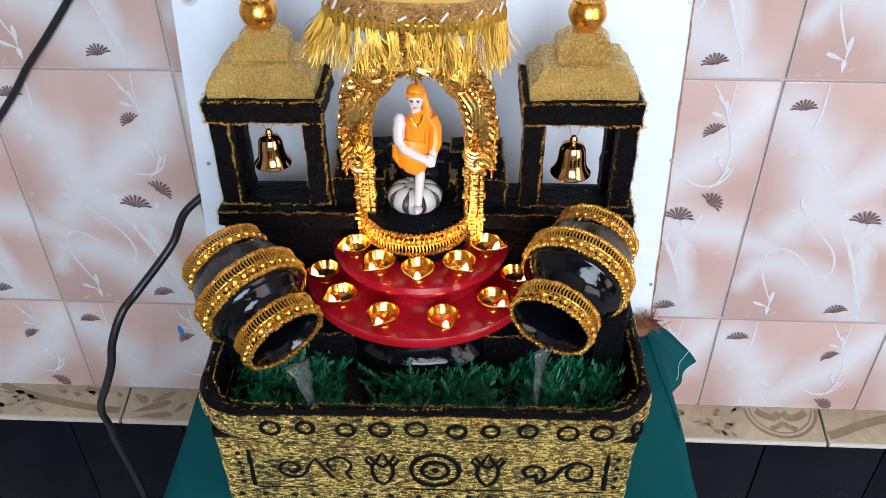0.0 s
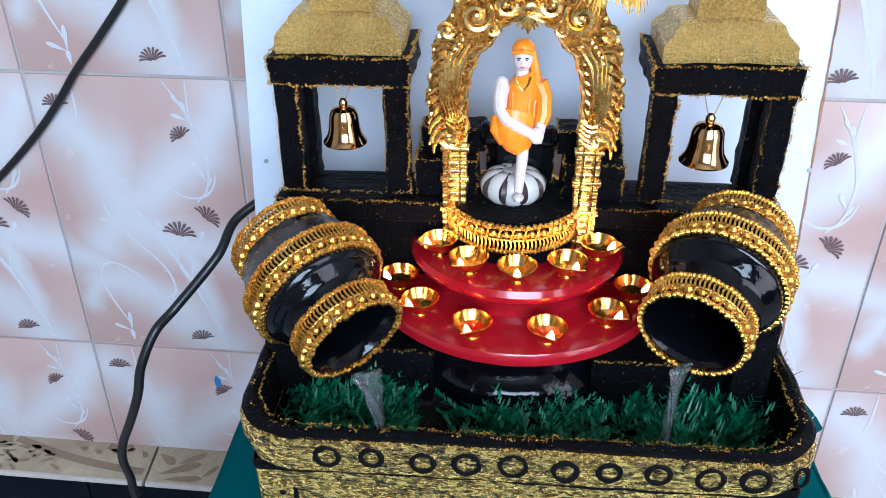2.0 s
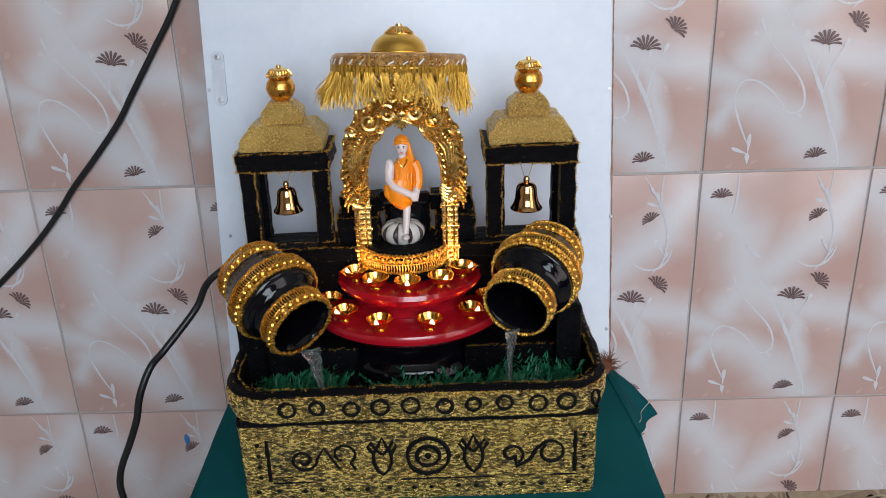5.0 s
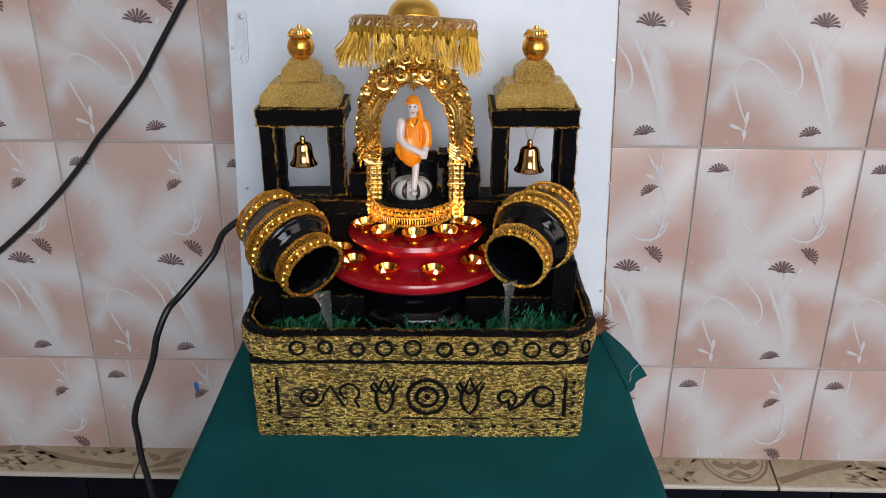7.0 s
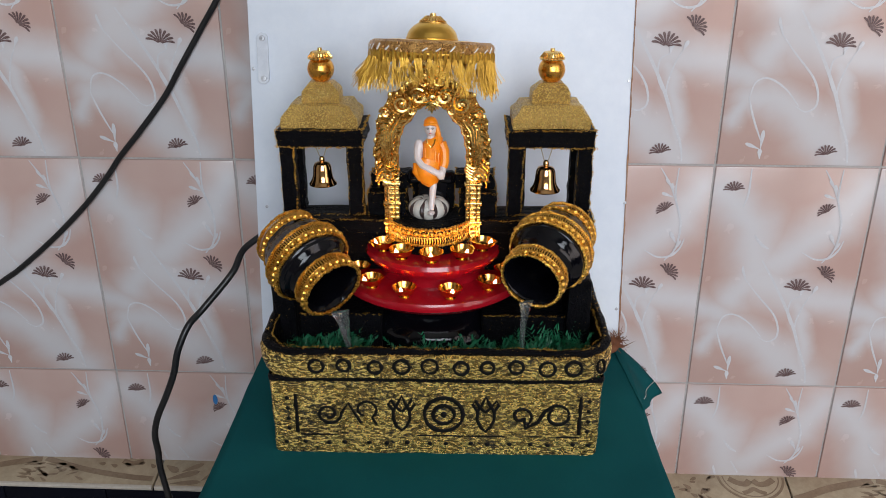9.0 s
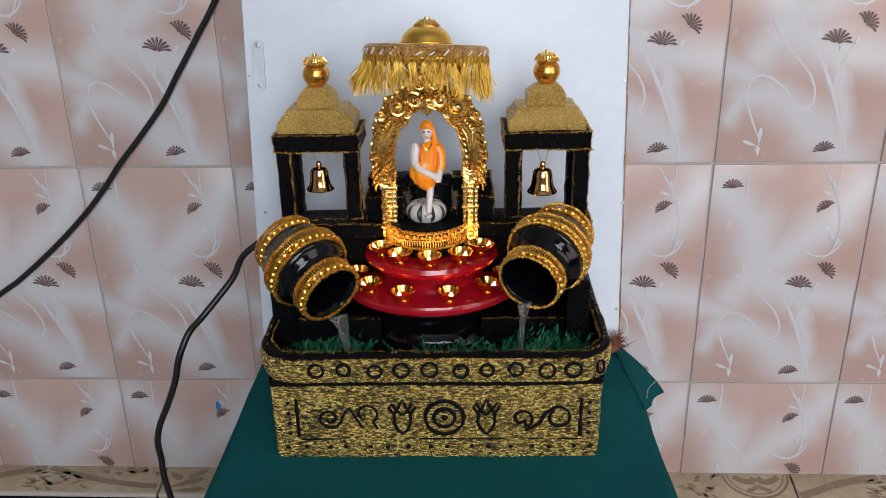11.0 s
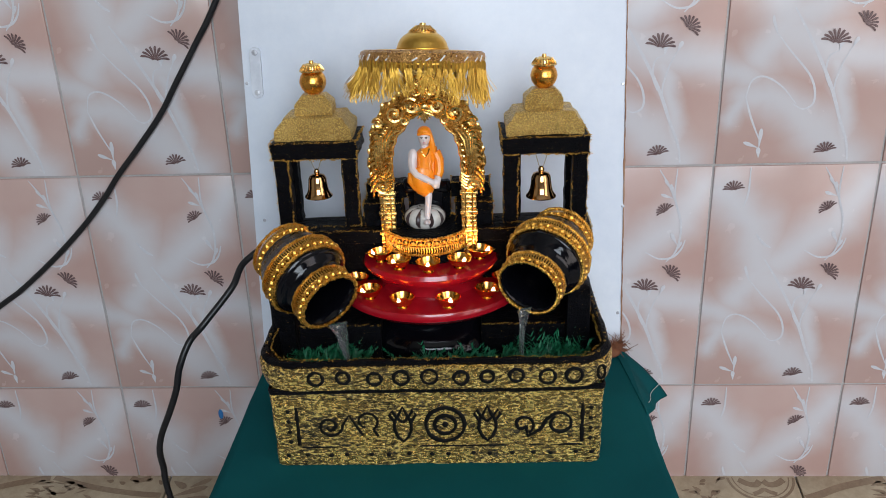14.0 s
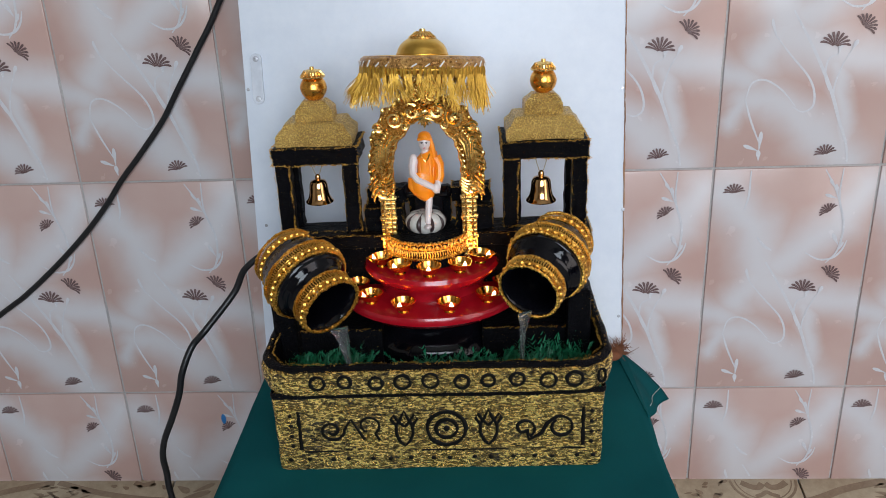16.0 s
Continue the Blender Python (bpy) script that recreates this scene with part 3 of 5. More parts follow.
# pedestal under the statue
ped = thing("statue_pedestal", (0.022, -0.243, 0.982), "round black pedestal with a gold lace band, on a red stand", "pedestal")
m = Matrix.Translation((0.022, -0.243, 0))
part("drum", Geo().lathe([(0, 0.9848), (0.034, 0.9848), (0.0355, 0.987), (0.0345, 1.000), (0.0345, 1.0075), (0.032, 1.0092), (0, 1.0092)], 64, m, 0, 0.015), M_black, ped)
g = Geo()
lace_band(g, m, 0.0347, 0.9945, 1.0075, 34)
part("lace_band", g, M_lace, ped, "gold lace trim")

# gilded arch behind the statue
AX, AZ, AY = 0.0250, 1.064, -0.2535


def arch_point(a, k):
    """A point of the arch at angle a, k from 0 at its inner to 1 at its outer edge."""
    cusp = sum(math.exp(-((a - radians(c)) / 0.10) ** 2) for c in (50, 130))
    rx = 0.0282 * (1 - 0.07 * cusp * (1 - k)) + 0.0202 * k
    rz = 0.0440 * (1 - 0.09 * cusp * (1 - k)) + 0.0220 * k
    sc = 1 + (0.018 * math.sin(a * 17) + 0.012 * math.sin(a * 31) + 0.05 * math.sin(2 * a) ** 2) * k
    return AX + rx * sc * math.cos(a), AZ + rz * sc * math.sin(a)


arch = thing("gilded_arch", (AX, AY, 0.983), "ornate gilded arch with scrolled relief behind the statue", "arch")
g = Geo()
N = 90
angs = [radians(-17 + 214 * k / N) for k in range(N + 1)]
vs, fs = [], []
for a in angs:
    for k, d in ((0, 0.002), (0, 0.0), (0.12, -0.0016), (0.5, -0.0024), (0.88, -0.0016), (1, 0), (1, 0.002)):
        x, z = arch_point(a, k)
        vs.append((x, AY + d, z))
for i in range(N):
    for j in range(6):
        fs.append((i * 7 + j, i * 7 + j + 1, (i + 1) * 7 + j + 1, (i + 1) * 7 + j))
    fs.append((i * 7 + 6, i * 7, (i + 1) * 7, (i + 1) * 7 + 6))
g.add(vs, fs)
part("arch_plate", g, M_gold_shade, arch, "gold backing plate, coloured darker as shade between the relief")
g = Geo()


def on_arch(a, k, d=0.0022):
    x, z = arch_point(a, k)
    return (x, AY - d, z)


def scroll(geo, side, deg, k, r, turns, w, phase):
    """A spiral scroll standing proud of the arch, deg from its top."""
    c = Vector(on_arch(math.pi / 2 + side * radians(deg), k, 0.0024))
    n = int(18 * turns)
    geo.tube([c + Vector((-side * r * (1 - 0.85 * i / n) * math.cos(phase + 6.28 * turns * i / n), -0.0014 * i / n, r * (1 - 0.85 * i / n) * math.sin(phase + 6.28 * turns * i / n))) for i in range(n + 1)], lambda u: w * (0.55 + 0.55 * math.sin(math.pi * (0.15 + 0.75 * u))), 6)
    geo.ball(c + Vector((0, -0.0012, 0)), (r * 0.26, 0.0016, r * 0.26), 7, 5)


for side in (-1, 1):
    # two large scrolls at the crown and a third at the foot of the wing
    for deg, k, r, w, ph in ((17, 0.42, 0.0070, 0.0016, 0.4), (37, 0.60, 0.0078, 0.0017, 2.4), (32, 0.16, 0.0040, 0.0012, 1.0), (106, 0.52, 0.0066, 0.0016, 3.6), (54, 0.88, 0.0044, 0.0013, 0.0)):
        scroll(g, side, deg, k, r, 1.6, w, ph)
    # a wing of long plumes that sweep down from the shoulder
    for q in range(6):
        pts = [on_arch(math.pi / 2 + side * radians(48 + 46 * u + 3 * q), 0.16 + 0.10 * q + 0.16 * math.sin(3.0 * u + 0.4 * q) * (1 - 0.4 * u), 0.0020 + 0.0022 * math.sin(math.pi * u)) for u in [i / 12 for i in range(13)]]
        g.tube(pts, lambda u: 0.00125 * (0.5 + 0.75 * math.sin(math.pi * min(1, u + 0.1))), 6)
    # short barbs across the outer half, each curling at its tip
    for k in range(12):
        d0 = 50 + 4.9 * k
        pts = [on_arch(math.pi / 2 + side * radians(d0 + 9 * u * u), 0.58 + 0.42 * u, 0.0016 + 0.0022 * math.sin(math.pi * min(1, 0.2 + u))) for u in (0, 0.25, 0.5, 0.75, 1.0)]
        g.tube(pts, lambda u: 0.0011 * (0.7 + 0.5 * math.sin(math.pi * u)), 6)
    # lobes that scallop the outer edge
    for k in range(15):
        d0, big = 24 + 5.9 * k, 1.25 if k % 3 == 0 else 0.85
        g.ball(on_arch(math.pi / 2 + side * radians(d0), 0.94 + 0.03 * (k % 3 == 0), 0.0014), (0.0016 * big, 0.0014, 0.0021 * big), 7, 5)
    # fine beading on the spine and a plain moulding along the opening
    for k in range(15):
        g.ball(on_arch(math.pi / 2 + side * radians(52 + 3.3 * k), 0.50 + 0.07 * math.sin(0.5 * k), 0.0034), 0.00085 + 0.0003 * random.random(), 6, 4)
    g.tube([on_arch(math.pi / 2 + side * radians(9 + 97 * i / 40), 0.05 + 0.035 * math.sin(i * 1.1), 0.0014) for i in range(41)], lambda u: 0.0011, 6)
    for k in range(9):
        d0 = 46 + 6.2 * k
        g.tube([on_arch(math.pi / 2 + side * radians(d0 + 6 * u), 0.10 + 0.22 * u, 0.0016 + 0.0016 * math.sin(math.pi * u)) for u in (0, 0.33, 0.67, 1)], lambda u: 0.0009 * (1.2 - 0.5 * u), 5)
part("arch_relief", g, M_gold, arch, "gilded scrolls and feathers in relief")
for side in (-1, 1):
    g = Geo()
    cx = AX + side * 0.0345
    g.box(cx - 0.0066, cx + 0.0066, AY - 0.0015, AY + 0.004, 0.983, 1.052, 0.001)
    for k in range(15):
        z = 0.988 + 0.0043 * k
        w = 0.0076 if k % 4 == 0 else 0.0062
        g.box(cx - w, cx + w, AY - (0.0036 if k % 4 == 0 else 0.0027), AY + 0.003, z, z + 0.0026, 0.0005)
    for d in (-0.003, 0.003):
        g.tube([(cx + d, AY - 0.003, 0.985), (cx + d, AY - 0.003, 1.05)], 0.0008, 5)
    for k in range(5):
        g.tube([(cx - side * 0.006 + side * 0.0115 * u, AY - 0.0035, 1.049 + 0.0026 * k - 0.004 * math.sin(u * 3)) for u in (0, 0.25, 0.5, 0.75, 1)], 0.001, 5)
    part("arch_column", g, M_gold, arch, "ribbed gilded column")
g = Geo()
for k in range(9):
    a = radians(-170 + 20 * k)
    g.tube([(AX + r * math.cos(a), AY - 0.0035 - 0.001 * math.sin(u * 3), 1.1115 + r * math.sin(a) * (1.15 if k == 4 else 0.9)) for u, r in ((0, 0.001), (0.5, 0.005), (1, 0.0085))], lambda u: 0.0016 * (1 - 0.7 * u), 5)
for d, zz, r in ((0, 1.1155, 0.0042), (-0.005, 1.119, 0.0026), (0.005, 1.119, 0.0026), (0, 1.1235, 0.0028), (-0.0045, 1.128, 0.0022), (0.0045, 1.128, 0.0022), (0, 1.133, 0.0024), (-0.009, 1.117, 0.0024), (0.009, 1.117, 0.0024)):
    g.ball((AX + d, AY - 0.003, zz), (r, 0.0035, r), 9, 6)
g.prism([(AX - 0.009, 1.115), (AX - 0.004, 1.1080), (AX, 1.1025), (AX + 0.004, 1.1080), (AX + 0.009, 1.115)], AY - 0.004, AY + 0.001)
g.prism([(AX - 0.022, 1.118), (AX - 0.017, 1.132), (AX - 0.011, 1.137), (AX - 0.008, 1.145), (AX - 0.003, 1.150), (AX + 0.003, 1.150), (AX + 0.008, 1.145), (AX + 0.011, 1.137), (AX + 0.017, 1.132), (AX + 0.022, 1.118)], AY - 0.001, AY + 0.002)
for side in (-1, 1):
    scroll(g, side, 8, 0.98, 0.0055, 1.5, 0.0013, 1.2)
    scroll(g, side, 5, 1.25, 0.0042, 1.5, 0.0011, 2.8)
part("crest", g, M_gold, arch, "gilded mask-like crest with a pointed pendant")

# umbrella canopy over the arch
UX, UY, UZ = 0.0252, -0.256, 1.1515
m = Matrix.Translation((UX, UY, UZ)) @ pose(0, 0, 0, -9, 2.2, 0) @ Matrix.Scale(0.945, 4)
canopy = thing("umbrella_canopy", (UX, UY, UZ), "small gold ceremonial umbrella canopy with a hanging tassel fringe", "canopy")
M_copper = paint("copper_ribbon", (0.36, 0.15, 0.04), (0.80, 0.46, 0.15), (0.22, 0.4), 0.85, 340, 120, 1.0, 0.0030)
M_fringe = paint("gold_thread", (0.32, 0.15, 0.018), (0.88, 0.52, 0.08), (0.28, 0.48), 0.8, 500, 50, 0.2, 0.0003)
M_white = paint("white_stitch_and_glint", (0.7, 0.66, 0.6), (0.85, 0.8, 0.75), (0.3, 0.5))
part("canopy_disc", Geo().lathe([(0, 0.0), (0.049, 0.0), (0.0505, 0.002), (0.050, 0.0055), (0.046, 0.0085), (0.030, 0.0095), (0, 0.0095)], 72, m, 0, 0.01), M_dome, canopy)
part("trim", Geo().lathe([(0.0500, -0.0010), (0.0522, -0.0005), (0.0526, 0.003), (0.0512, 0.0068), (0.0480, 0.0088)], 72, m, 0, 0.05), M_copper, canopy, "shiny copper ribbon with white glints put on as strokes")
# the ribbon's white glints, modelled as short pale strokes
g = Geo()
for k in range(30):
    a = 2 * math.pi * (k + 0.6 * random.random()) / 30
    g.tube([m @ Vector((0.0529 * math.cos(a + d), 0.0529 * math.sin(a + d), z)) for d, z in ((-0.03 - 0.02 * random.random(), 0.0006), (0.035, 0.0030 + 0.0025 * random.random()))], 0.0005 + 0.0003 * random.random(), 5)
part("glint_strokes", g, M_white, canopy)
part("dome", Geo().lathe([(0.0218, 0.0088), (0.0220, 0.0105)] + [(0.0213 * math.cos(t), 0.0100 + 0.0155 * math.sin(t)) for t in [radians(8 * k) for k in range(1, 11)]] + [(0, 0.0256)], 48, m), M_dome, canopy, "smooth matt gold dome")
g = Geo().lathe([(0.0118, 0.0225), (0.0120, 0.0236), (0.0090, 0.0248), (0.0075, 0.0272), (0.0040, 0.0288), (0.0028, 0.0290), (0.0026, 0.0308), (0, 0.0312)], 36, m)
for k in range(26):
    a = 2 * math.pi * k / 26
    g.tube([m @ Vector((q * math.cos(a), q * math.sin(a), zz)) for q, zz in ((0.0112, 0.0242), (0.0085, 0.0260), (0.0058, 0.0285))], 0.0006, 5)
part("dome_cap", g, M_gold, canopy, "ribbed gold cap")
g = Geo()
for k in range(84):
    a = 2 * math.pi * (k + 0.3 * random.random()) / 84
    p, q = 0.0510 + 0.0010 * random.random(), 0.0058 + 0.0030 * random.random()
    g.tube([m @ Vector((p * math.cos(a + d), p * math.sin(a + d), z)) for d, z in ((0, 0.001), (0.012 * random.random(), -q * 0.5), (0.010 * (random.random() - 0.5), -q))], lambda u: 0.0012 + 0.0007 * math.sin(math.pi * u), 6)
g.tube([m @ Vector((0.0516 * math.cos(k * 0.0698), 0.0516 * math.sin(k * 0.0698), -0.0018 + 0.0004 * math.sin(k * 1.7))) for k in range(90)], 0.0009, 5, True)
tagged(part("braid", g, M_fringe, canopy, "gold braided heading"), kind="stuff")
g = Geo()
for tuft in range(58):
    a0 = 2 * math.pi * (tuft + 0.6 * random.random()) / 58
    side = abs(math.cos(a0))
    ln0 = 0.0205 + 0.0070 * side ** 1.5 + 0.007 * (random.random() - 0.4)
    sway, flare = random.uniform(-0.10, 0.10), random.uniform(0.03, 0.10)
    left = max(0.0, -math.cos(a0)) ** 5
    for k in range(random.randint(18, 40)):
        a = a0 + random.uniform(-0.030, 0.030)
        ln = ln0 * random.uniform(0.55, 1.12)
        spread = sway + flare * random.gauss(0, 1)
        out = 0.0508 + 0.0022 * random.random()
        ph, wv, bow = random.uniform(0, 6.28), random.uniform(0.0, 0.05), random.gauss(0, 0.0028)
        pts = []
        for u in (0, 0.2, 0.4, 0.6, 0.8, 1.0):
            aa = a + spread * u ** 1.4 + wv * u * math.sin(ph + 4 * u)
            rr = out + (bow + 0.0095 * left) * u ** 1.3 + 0.0012 * u * math.sin(ph * 3 + 5 * u)
            pts.append(m @ Vector((rr * math.cos(aa), rr * math.sin(aa), -0.005 - ln * u * (1 - 0.12 * left))))
        g.tube(pts, random.uniform(0.00014, 0.00026), 3)
tagged(part("fringe", g, M_fringe, canopy, "loose gold tassel threads"), kind="stuff")

# the statue: one plain mesh, seated on a striped cushion
M_robe = paint("orange_paint", (0.90, 0.20, 0.006), (1.0, 0.34, 0.012), (0.25, 0.4), 0.0, 200, 40, 0.1, 0.0003)
M_skin = paint("pale_paint", (0.66, 0.56, 0.54), (0.76, 0.67, 0.65), (0.3, 0.45), 0.0, 120, 50, 0.05, 0.0003)
M_cream = paint("cream_glaze", (0.52, 0.49, 0.44), (0.64, 0.61, 0.56), (0.15, 0.25), 0.0, 90, 40, 0.05, 0.0003)
M_mark = paint("dark_mark", (0.02, 0.012, 0.012), (0.05, 0.03, 0.03), (0.3, 0.5))
M_lip = paint("rose_mark", (0.55, 0.12, 0.12), (0.62, 0.18, 0.18), (0.4, 0.5))


def S(x, z, y=0.0):
    """A place on the statue: across, height over the pedestal's top, and forwards."""
    return Vector((0.0213 + 0.96 * x, -0.2455 - y, 1.0090 + 0.95 * z))


g = Geo()
for k in range(9):
    a = radians(40 * k + 8)
    g.ball(S(0.0086 * math.cos(a), 0.0084, 0.0070 * math.sin(a)), (0.0096, 0.0084, 0.0090), 14, 10, 2)
    b = a + radians(20)
    g.tube([S(0.0172 * math.sin(t) * math.cos(b), 0.0084 + 0.0092 * math.cos(t), 0.0150 * math.sin(t) * math.sin(b)) for t in [radians(20 + 12 * i) for i in range(11)]], lambda u: 0.0021 * (0.45 + 0.6 * math.sin(math.pi * u)), 6, False, 3)
g.ball(S(0, 0.0085), (0.0150, 0.0128, 0.0090), 20, 10, 2)
# shin and foot
g.tube([S(0.0040, 0.040, 0.004), S(0.0045, 0.030, 0.008), S(0.0035, 0.019, 0.0125), S(0.0030, 0.0115, 0.0150)], lambda u: 0.0034 - 0.0010 * u, 10, False, 1)
g.ball(S(0.0030, 0.0095, 0.0172), (0.0032, 0.0046, 0.0022), 10, 6, 1)
# skirt over the knees, narrowing to the shin
g.tube([S(0.0040, 0.0310, 0.006), S(0.0025, 0.0350, 0.005), S(0.0005, 0.0410, 0.004), S(0.0, 0.0470, 0.002), S(0.001, 0.0530, 0.0)], lambda u: 0.0042 + 0.0076 * math.sin(min(1.0, u * 1.5) * math.pi / 2), 20, False, 0, 0.85)
g.tube([S(-0.0090, 0.0500, 0.003), S(-0.0100, 0.0440, 0.006), S(-0.0055, 0.0380, 0.009)], lambda u: 0.0042 - 0.0010 * u, 10, False, 0)
# trunk
g.tube([S(0.0030, 0.0480, 0.001), S(0.0040, 0.0570, 0.000), S(0.0044, 0.0650, -0.001), S(0.0040, 0.0705, -0.001), S(0.0030, 0.0735, -0.001)], lambda u: 0.0100 * (0.94 + 0.14 * u if u < 0.72 else 1.04 - 1.5 * (u - 0.72)), 20, False, 0, 0.72)
# sleeve, forearm and hand at the far knee
g.tube([S(0.0112, 0.0688, 0.0), S(0.0142, 0.0620, 0.001), S(0.0145, 0.0520, 0.004), S(0.0130, 0.0480, 0.006)], lambda u: 0.0046 - 0.0008 * u, 10, False, 0)
g.tube([S(0.0138, 0.0500, 0.005), S(0.0125, 0.0440, 0.008), S(0.0115, 0.0385, 0.0095)], lambda u: 0.0030 - 0.0004 * u, 9, False, 1)
g.ball(S(0.0112, 0.0430, 0.0105), (0.0038, 0.0030, 0.0046), 10, 7, 1)
# bare arm: shoulder, elbow, and forearm laid across the lap
g.ball(S(-0.0080, 0.0665, 0.002), (0.0040, 0.0038, 0.0056), 10, 8, 1)
g.tube([S(-0.0074, 0.0680, 0.002), S(-0.0086, 0.0620, 0.004), S(-0.0084, 0.0555, 0.0065), S(-0.0045, 0.0510, 0.0100), S(0.0030, 0.0475, 0.0120), S(0.0095, 0.0440, 0.0120)], lambda u: 0.0042 - 0.0016 * u, 10, False, 1)
# neck, head, cap and the cloth that falls behind the shoulder
g.ball(S(0.0022, 0.0745), (0.0034, 0.0034, 0.0042), 9, 6, 1)
g.ball(S(0.0022, 0.0820, 0.001), (0.0050, 0.0053, 0.0066), 16, 12, 1)
g.ball(S(0.0024, 0.0866, -0.0012), (0.0058, 0.0060, 0.0050), 16, 9, 0)
g.tube([S(-0.0030, 0.0855, 0.003), S(0.0022, 0.0872, 0.0058), S(0.0074, 0.0855, 0.003)], 0.0013, 7, False, 0)
g.tube([S(0.0064, 0.0860, -0.003), S(0.0080, 0.080, -0.002), S(0.0092, 0.0735, 0.000), S(0.0098, 0.068, 0.003)], lambda u: 0.0020 + 0.0008 * u, 8, False, 0)
for d in (0.0002, 0.0042):
    g.tube([S(d - 0.0010, 0.0834, 0.0060), S(d, 0.0838, 0.0063), S(d + 0.0010, 0.0834, 0.0060)], 0.00035, 4, False, 3)
    g.ball(S(d, 0.0826, 0.0060), (0.0007, 0.0004, 0.0004), 6, 4, 3)
g.ball(S(0.0022, 0.0786, 0.0057), (0.0012, 0.0006, 0.0005), 6, 4, 4)
g.ball(S(0.0022, 0.0812, 0.0064), (0.0007, 0.0008, 0.0012), 6, 5, 1)
g.tube([S(-0.0015, 0.0735, 0.0050), S(0.001, 0.069, 0.0072), S(0.003, 0.0665, 0.0076), S(0.0055, 0.070, 0.0070), S(0.0065, 0.0735, 0.0050)], 0.0006, 5, False, 5)
for k in range(5):
    g.tube([S(-0.002 + 0.0030 * k, 0.0655 - 0.001 * k, 0.0066), S(-0.002 + 0.0028 * k, 0.059, 0.0074), S(-0.001 + 0.0026 * k, 0.053, 0.0080)], 0.0006, 4, False, 0)
solo("seated_statue", g, [M_robe, M_skin, M_cream, M_mark, M_lip, M_gold], "painted figurine in an orange robe seated on a striped cushion", "statue")
g = Geo()
g.tube([(0.0055 + 0.0036 * k, -0.2340 + 0.0006 * math.sin(k), 1.0410 - 0.0006 * math.sin(k * 0.9)) for k in range(11)], lambda u: 0.0062 * (0.72 + 0.30 * abs(2 * u - 1) ** 0.7), 14)
g.ball((0.0060, -0.2340, 1.0415), (0.0040, 0.0060, 0.0070), 12, 8).ball((0.0412, -0.2340, 1.0405), (0.0040, 0.0060, 0.0062), 12, 8)
g.box(0.012, 0.037, -0.2370, -0.2320, 1.0090, 1.0390, 0.001)
solo("seat_bolster", g, M_gloss, "glossy black rounded bar of a seat behind the figurine", "seat")

# lamps on the red stand
M_flame = bpy.data.materials.new("flame")
M_flame.use_nodes = True
fb = M_flame.node_tree.nodes["Principled BSDF"]
fb.inputs["Base Color"].default_value = (1, 0.8, 0.5, 1)
fb.inputs["Emission Color"].default_value = (1.0, 0.66, 0.30, 1)
fb.inputs["Emission Strength"].default_value = 21
lamp_proto = None


def oil_lamp(r, ang, z):
    """A brass lamp whose pinched spout points away from the stand's middle."""
    global lamp_proto
    a = radians(ang - 90)
    x, y = SX + r * math.cos(a), SY + 0.95 * r * math.sin(a)
    at = pose(x, y, z, 0, 0, ang - 90) @ Matrix.Diagonal((1.05, 1.05, 0.98, 1))
    if lamp_proto is not None:
        return copy_thing(lamp_proto, at)
    t = thing("oil_lamp", (x, y, z), "small shiny brass oil lamp, lit, on a red stand", "lamp", "lit lamps on the stand")
    prof = [(0, 0.0), (0.0040, 0.0), (0.0043, 0.0008), (0.0034, 0.0016), (0.0040, 0.0024), (0.0066, 0.0040), (0.0081, 0.0066), (0.0087, 0.0092), (0.0093, 0.0098), (0.0094, 0.0103), (0.0085, 0.0104), (0.0078, 0.0080), (0.0062, 0.0050), (0.0030, 0.0034), (0, 0.0030)]
    g = Geo().lathe(prof, 36)
    out = []
    for vx, vy, vz in g.v:
        d = math.hypot(vx, vy)
        k = max(0.0, vx / d) ** 10 * max(0.0, (vz - 0.004) / 0.006) if d > 1e-6 else 0
        out.append((vx * (1 + 0.42 * k), vy * (1 - 0.2 * k), vz + 0.0008 * k))
    g.v = out
    me = g.mesh("cup", M_lampgold)
    ob = new("cup", me)
    ob.parent = t
    f = Geo().lathe([(0, 0.0), (0.0011, 0.0006), (0.0018, 0.0022), (0.0015, 0.0045), (0.0008, 0.0068), (0, 0.0085)], 12, Matrix.Translation((0.0058, 0, 0.0046)) @ pose(0, 0, 0, 0, 12, 0))
    fl = new("flame", f.mesh("flame", M_flame))
    fl.parent = t
    tagged(fl, "small bright warm flame")
    w = new("wick", Geo().tube([(0.001, 0, 0.0036), (0.004, 0, 0.0042), (0.0066, 0, 0.0062)], 0.0007, 6).mesh("wick", M_white))
    w.parent = t
    t.matrix_basis = at
    lamp_proto = t
    return t


M_lampgold = paint("polished_lamp_brass", (0.88, 0.43, 0.085), (0.97, 0.56, 0.15), (0.10, 0.24), 1.0, 300, 60, 0.1, 0.0003)
for r, ang, z in ((0.047, -62, 0.9850), (0.047, -32, 0.9850), (0.047, 0, 0.9850), (0.047, 33, 0.9850), (0.047, 66, 0.9850),
                  (0.0665, -74, 0.9603), (0.0665, -49, 0.9603), (0.0665, -19, 0.9603), (0.0665, 14, 0.9603), (0.0665, 46, 0.9603), (0.0665, 72, 0.9603)):
    oil_lamp(r, ang, z)

